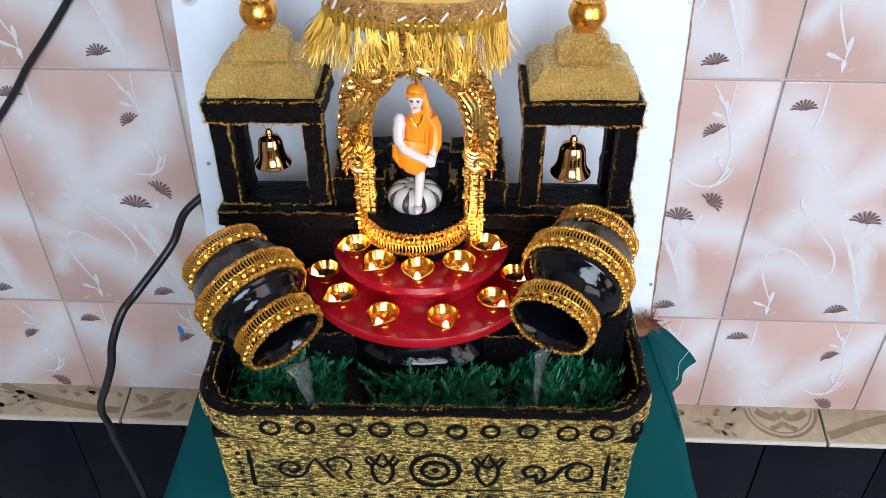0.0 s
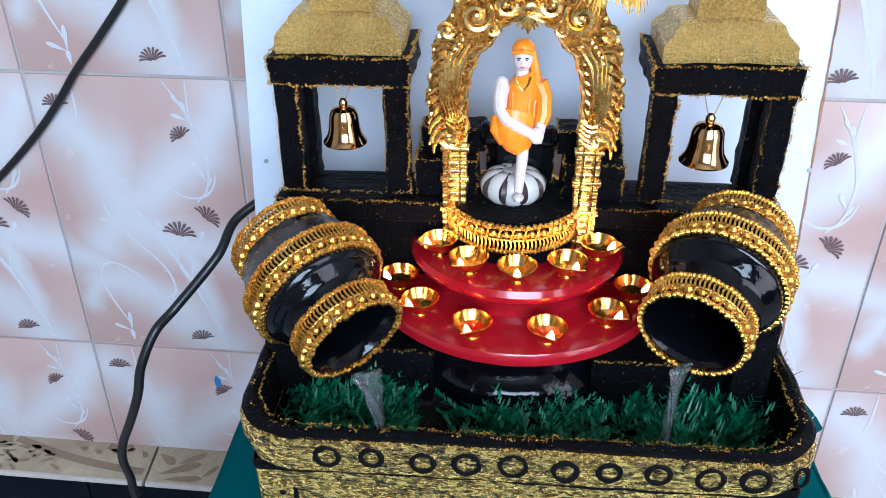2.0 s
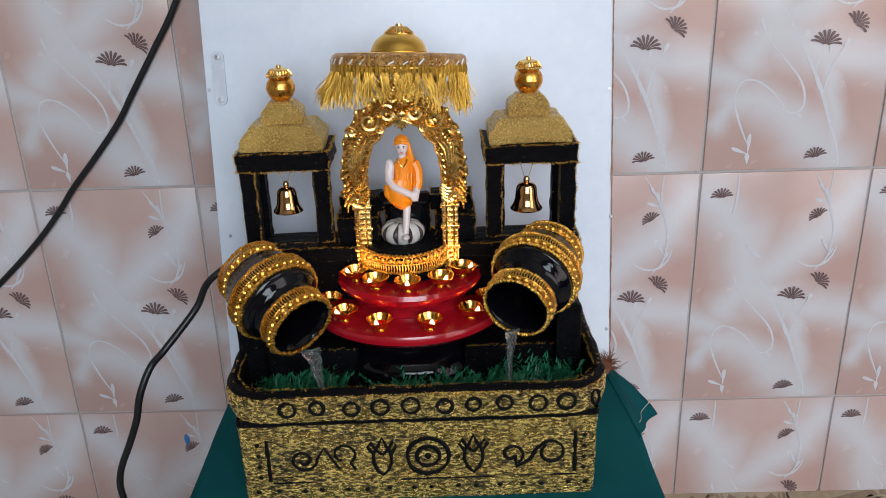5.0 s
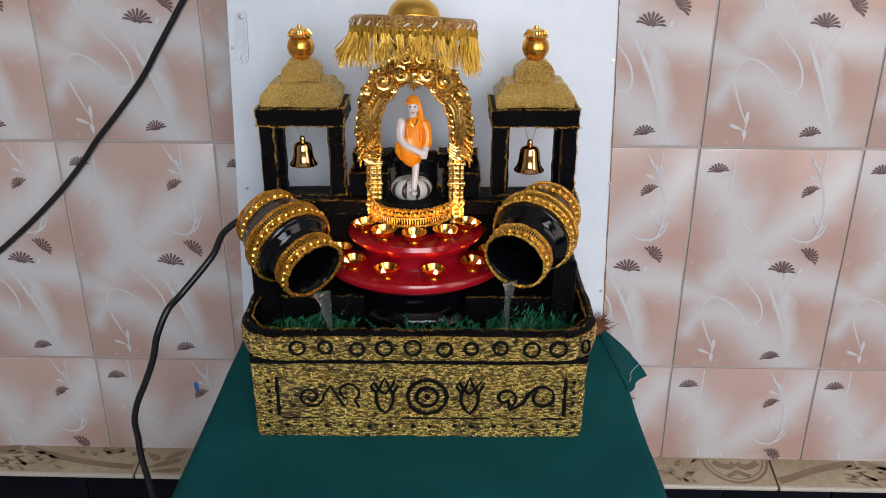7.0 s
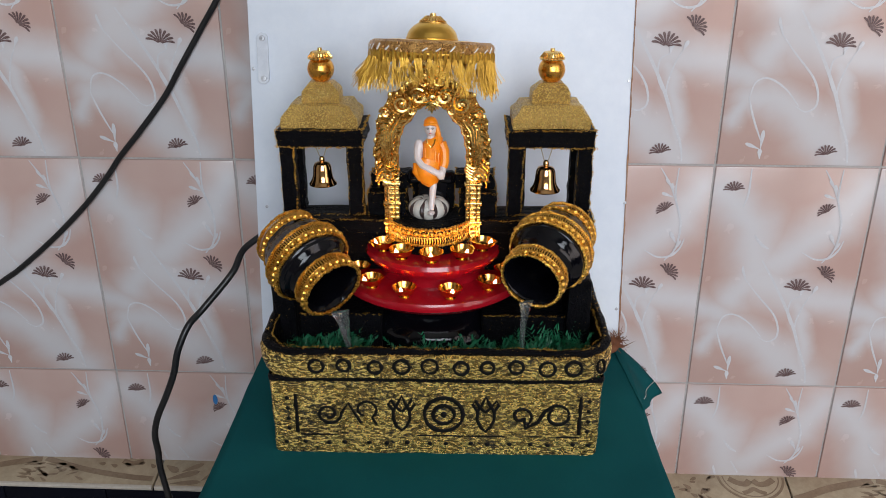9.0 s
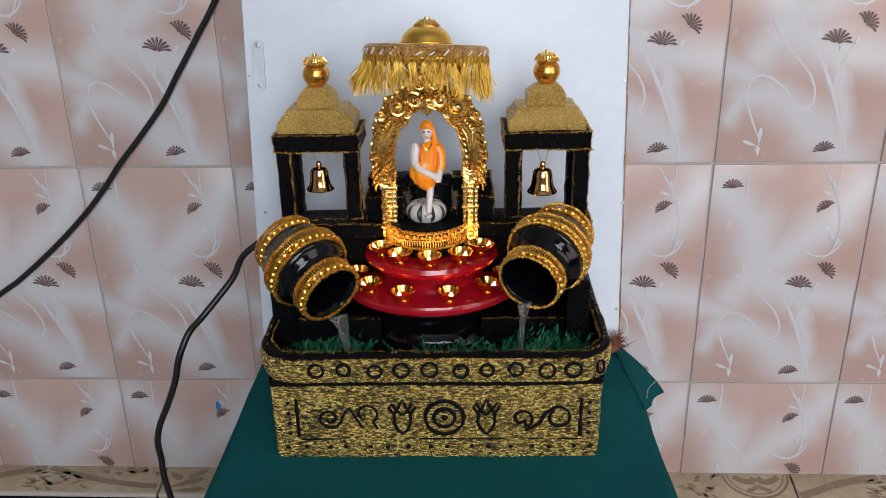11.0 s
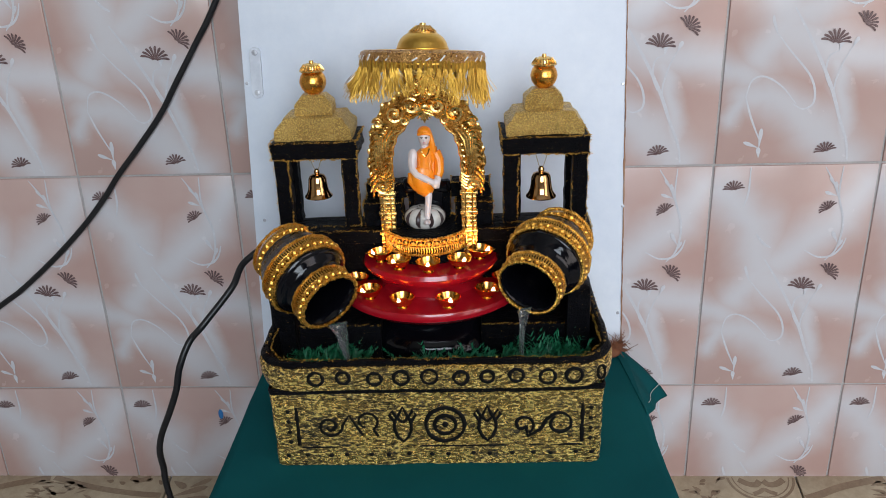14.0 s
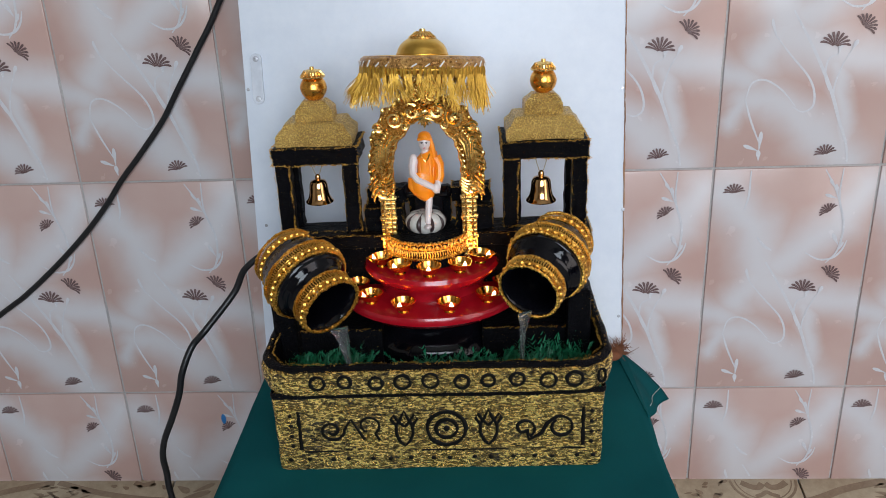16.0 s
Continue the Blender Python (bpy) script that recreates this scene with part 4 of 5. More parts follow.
# water and grass in the basin
M_water = bpy.data.materials.new("water")
M_water.use_nodes = True
wb = M_water.node_tree.nodes["Principled BSDF"]
wb.inputs["Base Color"].default_value = (0.92, 0.97, 0.98, 1)
wb.inputs["Roughness"].default_value, wb.inputs["IOR"].default_value, wb.inputs["Transmission Weight"].default_value = 0.012, 1.36, 0.96
g, nx, ny = Geo(), 60, 40
vs = [(-0.092 + 0.246 * i / nx, -0.351 + 0.15 * j / ny, 0.9030 + 0.0005 * noise.noise(Vector((i * 0.35, j * 0.35, 0)))) for j in range(ny + 1) for i in range(nx + 1)]
g.add(vs, [(j * (nx + 1) + i, j * (nx + 1) + i + 1, (j + 1) * (nx + 1) + i + 1, (j + 1) * (nx + 1) + i) for j in range(ny) for i in range(nx)])
solo("basin_water", g, M_water, "rippled clear water in the black basin", "water", angle=180)


def stream(lip, foot, seed):
    """A falling sheet of water that twists and thins."""
    lip, foot = Vector(lip), Vector(foot)
    g, n, seg = Geo(), 44, 24
    vs, fs = [], []
    for i in range(n + 1):
        u = i / n
        p = lip.lerp(foot, u)
        p.z = lip.z + (foot.z - lip.z) * (0.25 * u + 0.75 * u * u)
        w, th, tw = 0.0066 * (1 - 0.42 * u) + 0.0010 * noise.noise(Vector((u * 6, seed, 0))), 0.0016 + 0.0008 * u, 0.5 + 1.6 * u
        for k in range(seg):
            a = 2 * math.pi * k / seg
            q = Vector((w * math.cos(a), th * math.sin(a), 0)) * (1 + 0.40 * noise.noise(Vector((math.cos(a) * 3.4, math.sin(a) * 3.4 + u * 4, seed))) + 0.10 * noise.noise(Vector((math.cos(a) * 5, math.sin(a) * 5 + u * 16, seed))))
            q.rotate(Euler((0, 0, tw)))
            vs.append(p + q)
    for i in range(n):
        for k in range(seg):
            fs.append((i * seg + k, i * seg + (k + 1) % seg, (i + 1) * seg + (k + 1) % seg, (i + 1) * seg + k))
    fs += [tuple(range(seg)), tuple(n * seg + k for k in range(seg))]
    g.add(vs, fs)
    for k in range(10):
        g.ball(foot + Vector((random.gauss(0, 0.005), random.gauss(0, 0.004), 0.001 + 0.006 * random.random())), 0.0009, 6, 4)
    solo("water_stream", g, M_water, "clear stream of water falling from a pot's mouth", "water stream", "water streams", angle=80)


stream((-0.0435, -0.3535, 0.9705), (-0.0345, -0.3535, 0.906), 1.0)
stream((0.1010, -0.3440, 0.9755), (0.0965, -0.3490, 0.906), 5.0)

g = Geo()


def frond(geo, p, d, ln, droop):
    """A feathery sprig: a stem with narrow leaflets on both sides."""
    out = Vector((-d.y, d.x, 0.05)).normalized()
    n = 8
    for k in range(n + 1):
        u = k / n
        q = p + d * ln * u + Vector((0, 0, -droop * ln * u * u))
        for s in (-1, 1):
            if random.random() < 0.25:
                continue
            w = (out * s * random.uniform(0.5, 1.2) + d * 0.9 + Vector((0, 0, random.uniform(-0.3, 0.5)))).normalized() * ln * 0.34 * (1.05 - 0.55 * u) * random.uniform(0.7, 1.2)
            t = w.cross(Vector((0.2, 0.1, 1))).normalized() * 0.00055
            tip = q + w
            for v in (q, tip):
                v.x, v.y = min(max(v.x, -0.097), 0.159), max(v.y, -0.3550)
            geo.add([q - t, q + t, q.lerp(tip, 0.6) + t * 0.9, q.lerp(tip, 0.6) - t * 0.9, tip], [(0, 1, 2, 3), (3, 2, 4)])


for c in range(430):
    cx, cy = random.uniform(-0.092, 0.154), random.uniform(-0.352, -0.296)
    if abs(cx - SX) < 0.056 and cy > -0.305:
        continue
    f = noise.noise(Vector((cx * 26, cy * 26, 4)))
    if f < -0.34:
        continue
    tall = 0.015 + 0.010 * max(0, f + 0.2) + (0.006 if cx < -0.05 or cx > 0.10 else 0)
    for k in range(3):
        a, lean = random.uniform(0, 6.283), random.uniform(0.25, 1.15)
        frond(g, Vector((cx, cy, 0.906)), Vector((math.cos(a) * math.sin(lean), math.sin(a) * math.sin(lean), math.cos(lean))), tall * random.uniform(0.7, 1.25), random.uniform(0.0, 0.5))
solo("artificial_grass", g, M_grass, "dark green plastic grass tufts in the basin water", "artificial grass", kind="stuff", angle=180)

# painted black motifs on the basin's gold front
M_line = paint("black_line_paint", (0.001, 0.001, 0.001), (0.006, 0.005, 0.005), (0.5, 0.7), 0.0, 500, 80, 0.4, 0.0004, spec=0.12)


def brush(name, pts, y, r=0.0015, closed=False, label=""):
    """A brushed black line on the front, given in x and z."""
    o = random.random() * 40
    path = [(x + 0.0004 * noise.noise(Vector((x * 300 + o, z * 300, 0))), y, z + 0.0004 * noise.noise(Vector((x * 300, z * 300 + o, 5)))) for x, z in pts]
    geo = Geo().tube(path, lambda u: r * (0.8 + 0.45 * noise.noise(Vector((u * 7 + o, o, 1)))), 8, closed)
    geo.v = [(vx, y + (vy - y) * 0.35, vz) for vx, vy, vz in geo.v]
    part(name, geo, M_line, fountain, label)


def circle(cx, cz, r, n=22, a0=0, a1=360, r1=None):
    return [(cx + (r + ((r1 if r1 is not None else r) - r) * k / n) * math.cos(radians(a0 + (a1 - a0) * k / n)), cz + (r + ((r1 if r1 is not None else r) - r) * k / n) * math.sin(radians(a0 + (a1 - a0) * k / n))) for k in range(n + (a1 - a0 < 360))]


FB, FF = -0.3670, -0.3588
for k in range(10):
    brush("ring_motif", circle(-0.0618 + 0.02222 * k + 0.0012 * math.sin(k * 4.1), 0.9295 + 0.0008 * math.sin(k * 2.1), 0.0056 + 0.0006 * math.sin(k * 5), 16), FB, 0.0017, True)
brush("ring_motif", [(0.1585 + 0.0028 * math.cos(a), 0.9300 + 0.0058 * math.sin(a)) for a in [2 * math.pi * k / 16 for k in range(16)]], -0.3632, 0.0015, True)
RX, RZ = 0.0368, 0.8810
brush("rosette_ring", circle(RX, RZ, 0.0155, 30), FF, 0.0021, True)
brush("rosette_ring", circle(RX, RZ, 0.0085, 22), FF, 0.0018, True)
part("rosette_eye", Geo().ball((RX, FF, RZ), (0.0024, 0.0010, 0.0030), 10, 6), M_line, fountain)
for s in (-1, 1):
    cx, cz = RX + s * 0.0338, RZ + 0.0005
    brush("lotus_motif", [(cx - 0.0065, cz + 0.003), (cx - 0.0068, cz - 0.005), (cx - 0.004, cz - 0.012), (cx, cz - 0.0160), (cx + 0.004, cz - 0.012), (cx + 0.0068, cz - 0.005), (cx + 0.0065, cz + 0.003), (cx + 0.003, cz + 0.0095), (cx, cz + 0.0165), (cx - 0.003, cz + 0.0095)], FF, 0.0016, True)
    brush("lotus_petal", [(cx - 0.006, cz + 0.002), (cx - 0.0105, cz + 0.009), (cx - 0.0085, cz + 0.013), (cx - 0.004, cz + 0.006), (cx, cz + 0.0020)], FF, 0.0016)
    brush("lotus_petal", [(cx + 0.006, cz + 0.002), (cx + 0.0105, cz + 0.009), (cx + 0.0085, cz + 0.013), (cx + 0.004, cz + 0.006), (cx, cz + 0.0020)], FF, 0.0016)
    c1, c2 = RX + s * 0.0925, RX + s * 0.0620
    if s < 0:
        brush("scroll_motif", circle(c1, RZ, 0.0025, 30, 200, 740, 0.0105) + [(c1 + 0.016, RZ + 0.010), (c1 + 0.022, RZ - 0.002), (c1 + 0.026, RZ - 0.009)], FF, 0.0016)
        brush("scroll_motif", [(c2 - 0.002, RZ - 0.001)] + circle(c2, RZ + 0.004, 0.0065, 18, 230, -60, 0.0085) + [(c2 + 0.008, RZ - 0.010)], FF, 0.0016)
    else:
        brush("scroll_motif", circle(c2, RZ - 0.001, 0.0025, 26, -20, -420, 0.0095)[::-1] + [(c2 + 0.004, RZ - 0.012), (c2 + 0.014, RZ - 0.006), (c2 + 0.019, RZ + 0.004)] + circle(c1 - 0.001, RZ, 0.0100, 26, 140, -240, 0.0070), FF, 0.0016)
    bx = RX + (-0.1185 if s < 0 else 0.1090)
    brush("side_bar", [(bx, RZ - 0.018 + 0.036 * k / 10) for k in range(11)], FF, 0.0018)
    for k in range(4):
        part("dot", Geo().ball((bx + s * 0.0068, FF, RZ + 0.014 - 0.0095 * k), (0.0018, 0.0007, 0.0019), 8, 5), M_line, fountain)
for k in range(16):
    part("dot", Geo().ball((-0.0915 + 0.0165 * k + 0.002 * math.sin(k * 3.7), FF - 0.0003, 0.8535 + 0.0005 * math.sin(k * 2.3)), (0.0020, 0.0007, 0.0018), 8, 5), M_line, fountain)
brush("panel_line", [(-0.080 + 0.228 * k / 50, 0.8605) for k in range(51)], FF + 0.0006, 0.0010)

# board fittings
ZL = lambda z: (z - TOP - 0.002) / math.cos(LEAN_BACK)
M_steel = paint("dull_steel", (0.28, 0.28, 0.30), (0.5, 0.5, 0.52), (0.3, 0.5), 0.8)
g = Geo()
hx, za, zc = -0.1680, ZL(1.1012), ZL(1.1478)
pts = [(hx + 0.0052 * math.cos(t), zc - 0.0052 + 0.0052 * math.sin(t)) for t in [math.pi * k / 10 for k in range(11)]] + [(hx - 0.0052 * math.cos(t), za + 0.0052 - 0.0052 * math.sin(t)) for t in [math.pi * k / 10 for k in range(11)]]
g.prism(pts, -0.0030, 0.0)
lp = on_board("latch_plate", g, paint("pale_metal", (0.46, 0.48, 0.53), (0.60, 0.62, 0.67), (0.3, 0.45), 0.3, 200, 40, 0.1, 0.0003), "slim painted metal plate with two screws")
for zz in (za + 0.0052, zc - 0.0052):
    o = on_board("screw", Geo().lathe([(0.0028, 0), (0.0026, 0.0008), (0.0008, 0.0009), (0.0006, 0.0004), (0, 0.0004)], 14, pose(hx, -0.0030, zz, 90, 0, 0)), M_steel)
    o.parent = lp
for px, pz in ((0.176, 1.105), (0.178, 0.991), (0.175, 0.885), (-0.171, 0.985), (-0.178, 1.115)):
    on_board("nail_head", Geo().lathe([(0.0016, 0), (0.0015, 0.0005), (0, 0.0006)], 12, pose(px, -0.0001, ZL(pz), 90, 0, 0)), M_steel)

# dry fibre tuft beside the board
g = Geo()
for k in range(130):
    a, b = random.uniform(-0.8, 2.6), random.uniform(-0.6, 0.8)
    ln = random.uniform(0.004, 0.012) * (1.4 if k % 12 == 0 else 1.0)
    d = Vector((math.cos(a) * math.cos(b), math.sin(b) * 0.5, math.sin(a)))
    p = Vector((0.194 + 0.014 * random.random(), -0.190, 0.850 + 0.006 * random.random()))
    g.tube([p, p + d * ln * 0.5 + Vector((0, 0, 0.002)), p + d * ln + Vector((random.gauss(0, 0.004), random.gauss(0, 0.003), random.gauss(0, 0.004)))], lambda u: 0.0006 * (1 - 0.7 * u), 4)
g.ball((0.197, -0.190, 0.8495), (0.010, 0.008, 0.0055), 12, 8)
solo("coconut_fibre", g, paint("dry_coir", (0.10, 0.03, 0.012), (0.24, 0.085, 0.035), (0.7, 0.9), 0.0, 300, 60, 0.6, 0.001), "tuft of dry reddish-brown coconut fibre on the cloth", "fibre tuft", kind="stuff")

# corner of the cloth that hangs out at the back of the table
g, n = Geo(), 24


def corner_point(u, v):
    """u: from the table's edge outwards, v: from the back forwards."""
    inner = Vector((0.203, -0.160, TOP + 0.001)).lerp(Vector((0.2145, -0.290, TOP + 0.001)), v)
    stops = ((0.0, Vector((0.2656, -0.1473, 0.770))), (0.42, Vector((0.2409, -0.1844, 0.7723))), (0.55, Vector((0.2344, -0.1945, 0.768))), (0.72, Vector((0.2370, -0.2180, 0.735))), (1.0, Vector((0.2300, -0.3000, 0.700))))
    for (va, pa), (vb, pb) in zip(stops, stops[1:]):
        if v <= vb:
            outer = pa.lerp(pb, (v - va) / (vb - va))
            break
    p = inner.lerp(outer, u)
    p += Vector((0.003, 0.0, 0.003)) * math.sin(math.pi * u) * (1 - 0.5 * v)
    p.x += 0.0030 * math.sin(v * 17 + 2 * u) * u * (1 - v)
    p.z += 0.0016 * noise.noise(Vector((u * 4, v * 7, 2)))
    return p


vs = [corner_point(i / n, j / n) for j in range(n + 1) for i in range(n + 1)]
g.add(vs, [(j * (n + 1) + i, j * (n + 1) + i + 1, (j + 1) * (n + 1) + i + 1, (j + 1) * (n + 1) + i) for j in range(n) for i in range(n)])
flap = part("hanging_corner", g, M_cloth, cloth, "hemmed cloth corner hanging outwards", 180)
fm = flap.modifiers.new("thickness", "SOLIDIFY")
fm.thickness, fm.offset = 0.0012, -1
hem = Geo()
for k in range(11):
    a, b = corner_point(0.80, 0.01 + 0.036 * k), corner_point(0.80, 0.01 + 0.036 * (k + 0.8))
    hem.tube([a + Vector((0.0008, -0.0008, 0.0010)), b + Vector((0.0008, -0.0008, 0.0010))], 0.0003, 4)
o = part("hem_stitches", hem, M_white, flap)

# power cords on the wall
def smooth(pts, n=10):
    p = [Vector(q) for q in pts]
    p = [p[0] * 2 - p[1]] + p + [p[-1] * 2 - p[-2]]
    out = []
    for i in range(1, len(p) - 2):
        for k in range(n):
            t = k / n
            out.append(0.5 * ((2 * p[i]) + (p[i + 1] - p[i - 1]) * t + (2 * p[i - 1] - 5 * p[i] + 4 * p[i + 1] - p[i + 2]) * t * t + (3 * p[i] - p[i - 1] - 3 * p[i + 1] + p[i + 2]) * t ** 3))
    return out + [p[-2]]


solo("power_cord", Geo().tube(smooth([(-0.86, 0.004, 0.60), (-0.70, 0.004, 0.705), (-0.528, 0.003, 0.820), (-0.494, 0.002, 0.843), (-0.444, 0.001, 0.884), (-0.400, 0.0, 0.925), (-0.368, -0.001, 0.960), (-0.346, -0.001, 0.988), (-0.317, -0.002, 1.020), (-0.285, -0.002, 1.058), (-0.263, -0.003, 1.091), (-0.235, -0.003, 1.133), (-0.205, -0.004, 1.180), (-0.15, -0.004, 1.29), (-0.11, -0.005, 1.55), (-0.09, -0.005, 2.0)]), 0.0034, 10), M_cable, "black rubber power cord hanging across the tiled wall", "cable", "power cords", angle=180)
solo("power_cord", Geo().tube(smooth([(-0.06, -0.125, 0.955), (-0.12, -0.130, 0.960), (-0.1648, -0.1539, 0.9416), (-0.1764, -0.1787, 0.9221), (-0.2033, -0.1981, 0.8920), (-0.2143, -0.2129, 0.8814), (-0.2241, -0.2227, 0.8590), (-0.2314, -0.2225, 0.8336), (-0.2444, -0.2172, 0.8043), (-0.2614, -0.2069, 0.7705), (-0.2712, -0.1967, 0.7423), (-0.2750, -0.1866, 0.7132), (-0.276, -0.185, 0.690), (-0.272, -0.180, 0.62), (-0.265, -0.175, 0.45), (-0.25, -0.17, 0.20), (-0.23, -0.16, 0.03), (-0.20, -0.15, 0.0035), (-0.05, -0.12, 0.0035)]), 0.0034, 10), M_cable, "black rubber power cord running down from the fountain", "cable", "power cords", angle=180)

# ---- wall tiles ----
PW, PH = 0.18376, 0.28671
TW, TH = PW - 0.0026, PH - 0.0026
M_tile = bpy.data.materials.new("printed_tile")
M_tile.use_nodes = True
nt = M_tile.node_tree
tb = nt.nodes["Principled BSDF"]
tco = nt.nodes.new("ShaderNodeTexCoord").outputs["Object"]
wob = nt.nodes.new("ShaderNodeTexNoise")
wob.inputs["Scale"].default_value, wob.inputs["Detail"].default_value = 22, 3
nt.links.new(tco, wob.inputs["Vector"])


def vmath(op, a, b=None, scale=None):
    n = nt.nodes.new("ShaderNodeVectorMath")
    n.operation = op
    for k, s in enumerate((a, b)):
        if s is None:
            continue
        if isinstance(s, tuple):
            n.inputs[k].default_value = s
        else:
            nt.links.new(s, n.inputs[k])
    if scale is not None:
        nt.links.new(scale, n.inputs["Scale"])
    return n.outputs["Value"] if op in ("DOT_PRODUCT", "DISTANCE") else n.outputs[0]


pc = vmath("ADD", tco, vmath("MULTIPLY", vmath("SUBTRACT", wob.outputs["Color"], (0.5, 0.5, 0.5)), (0.022, 0.0, 0.022)))
pc = vmath("MULTIPLY", pc, (1, 0, 1))
cloud = None
for ua, va, ub, vb, w in ((0.06, 0.10, 0.28, 0.26, 0.040), (0.28, 0.26, 0.36, 0.46, 0.046), (0.36, 0.46, 0.22, 0.58, 0.034), (0.94, 0.08, 0.80, 0.24, 0.036), (0.80, 0.24, 0.44, 0.42, 0.040), (0.36, 0.50, 0.62, 0.56, 0.042), (0.62, 0.56, 1.0, 0.60, 0.034),
                          (0.06, 0.82, 0.12, 0.73, 0.018), (0.12, 0.73, 0.28, 0.73, 0.026), (0.28, 0.73, 0.58, 0.86, 0.034), (0.58, 0.86, 0.80, 1.0, 0.042), (0.66, 0.60, 0.78, 0.96, 0.020), (0.0, 0.62, 0.16, 0.66, 0.026)):
    a, b = Vector((ua * TW, 0, (1 - va) * TH)), Vector((ub * TW, 0, (1 - vb) * TH))
    ab = b - a
    pa = vmath("SUBTRACT", pc, tuple(a))
    h = nt.nodes.new("ShaderNodeMath")
    h.operation, h.use_clamp = "ADD", True
    nt.links.new(vmath("DOT_PRODUCT", pa, tuple(ab / ab.length_squared)), h.inputs[0])
    h.inputs[1].default_value = 0
    d = vmath("DISTANCE", pa, vmath("SCALE", tuple(ab), None, h.outputs[0]))
    mr = nt.nodes.new("ShaderNodeMapRange")
    mr.interpolation_type = "SMOOTHSTEP"
    nt.links.new(d, mr.inputs[0])
    mr.inputs[1].default_value, mr.inputs[2].default_value, mr.inputs[3].default_value, mr.inputs[4].default_value = 0.0, w * 1.15, 0.88, 0.0
    if cloud is None:
        cloud = mr.outputs[0]
    else:
        mx = nt.nodes.new("ShaderNodeMath")
        mx.operation = "MAXIMUM"
        nt.links.new(cloud, mx.inputs[0])
        nt.links.new(mr.outputs[0], mx.inputs[1])
        cloud = mx.outputs[0]
base = ramp(nt, noise_tex(nt, 9, 3, 0.5, tco), [(0.3, (0.52, 0.340, 0.295)), (0.7, (0.58, 0.410, 0.365))])
mx = nt.nodes.new("ShaderNodeMix")
mx.data_type = "RGBA"
nt.links.new(cloud, mx.inputs[0])
nt.links.new(base, mx.inputs[6])
mx.inputs[7].default_value = (0.65, 0.64, 0.66, 1)
nt.links.new(mx.outputs[2], tb.inputs["Base Color"])
nt.links.new(ramp(nt, noise_tex(nt, 60, 3, 0.5, tco), [(0.3, (0.16,) * 3), (0.7, (0.28,) * 3)]), tb.inputs["Roughness"])
tbp = nt.nodes.new("ShaderNodeBump")
tbp.inputs["Strength"].default_value, tbp.inputs["Distance"].default_value = 0.08, 0.001
nt.links.new(noise_tex(nt, 25, 2, 0.5, tco), tbp.inputs["Height"])
nt.links.new(tbp.outputs[0], tb.inputs["Normal"])
M_shell = paint("brown_print", (0.11, 0.062, 0.062), (0.22, 0.145, 0.14), (0.2, 0.35), 0.0, 500, 60, 0.0)
M_vine = paint("white_print", (0.59, 0.58, 0.605), (0.68, 0.67, 0.695), (0.2, 0.3), 0.0, 300, 40, 0.0)


def leafshape(geo, p, ang, ln, wd, y):
    """A flat pointed petal from p, in the tile's plane."""
    ca, sa = math.cos(ang), math.sin(ang)
    vs = [(p[0] + ca * ln * u - sa * wd * k * s, y, p[1] + sa * ln * u + ca * wd * k * s) for s in (-1, 1) for u, k in ((0, 0.12), (0.35, 0.55), (0.68, 1.0), (0.9, 0.75), (1, 0.25))]
    geo.add(vs, [(i, i + 1, 5 + i + 1, 5 + i) for i in range(4)])


def shell(geo, u, v, r, turn, n=9):
    """A fan of curved brown petals that widen to a round rim."""
    c = (u * TW, (1 - v) * TH - 0.28 * r)
    for k in range(n):
        q = 2 * k / (n - 1) - 1
        pts = []
        for i in range(7):
            w = i / 6
            a = radians(90 + turn - 72 * q * (0.62 + 0.38 * w))
            d = r * (0.20 + (0.98 - 0.10 * abs(q)) * w)
            pts.append((c[0] + 1.04 * d * math.cos(a), c[1] + d * math.sin(a), a, r * 0.100 * (0.22 + 0.95 * w) * (1 if w < 0.9 else 0.55)))
        vs = [(x - math.sin(a) * h * s_, -0.0008 - 0.00002 * k, z + math.cos(a) * h * s_) for s_ in (-1, 1) for x, z, a, h in pts]
        geo.add(vs, [(i, i + 1, 8 + i, 7 + i) for i in range(6)])


def ribbon(geo, uv, w, y=-0.0003):
    """A flat printed stroke through tile places, tapering at its ends."""
    pts = smooth([(u * TW, 0, min(TH - 0.001, max(0.001, (1 - v) * TH))) for u, v in uv], 6)
    n = len(pts)
    vs = []
    for i, p in enumerate(pts):
        t = (pts[min(i + 1, n - 1)] - pts[max(i - 1, 0)]).normalized()
        q = 0.8 * w * (0.25 + 0.65 * math.sin(math.pi * (0.08 + 0.84 * i / (n - 1))))
        vs += [(p.x - t.z * q, y, p.z + t.x * q), (p.x + t.z * q, y, p.z - t.x * q)]
    geo.add(vs, [(2 * i, 2 * i + 1, 2 * i + 3, 2 * i + 2) for i in range(n - 1)])


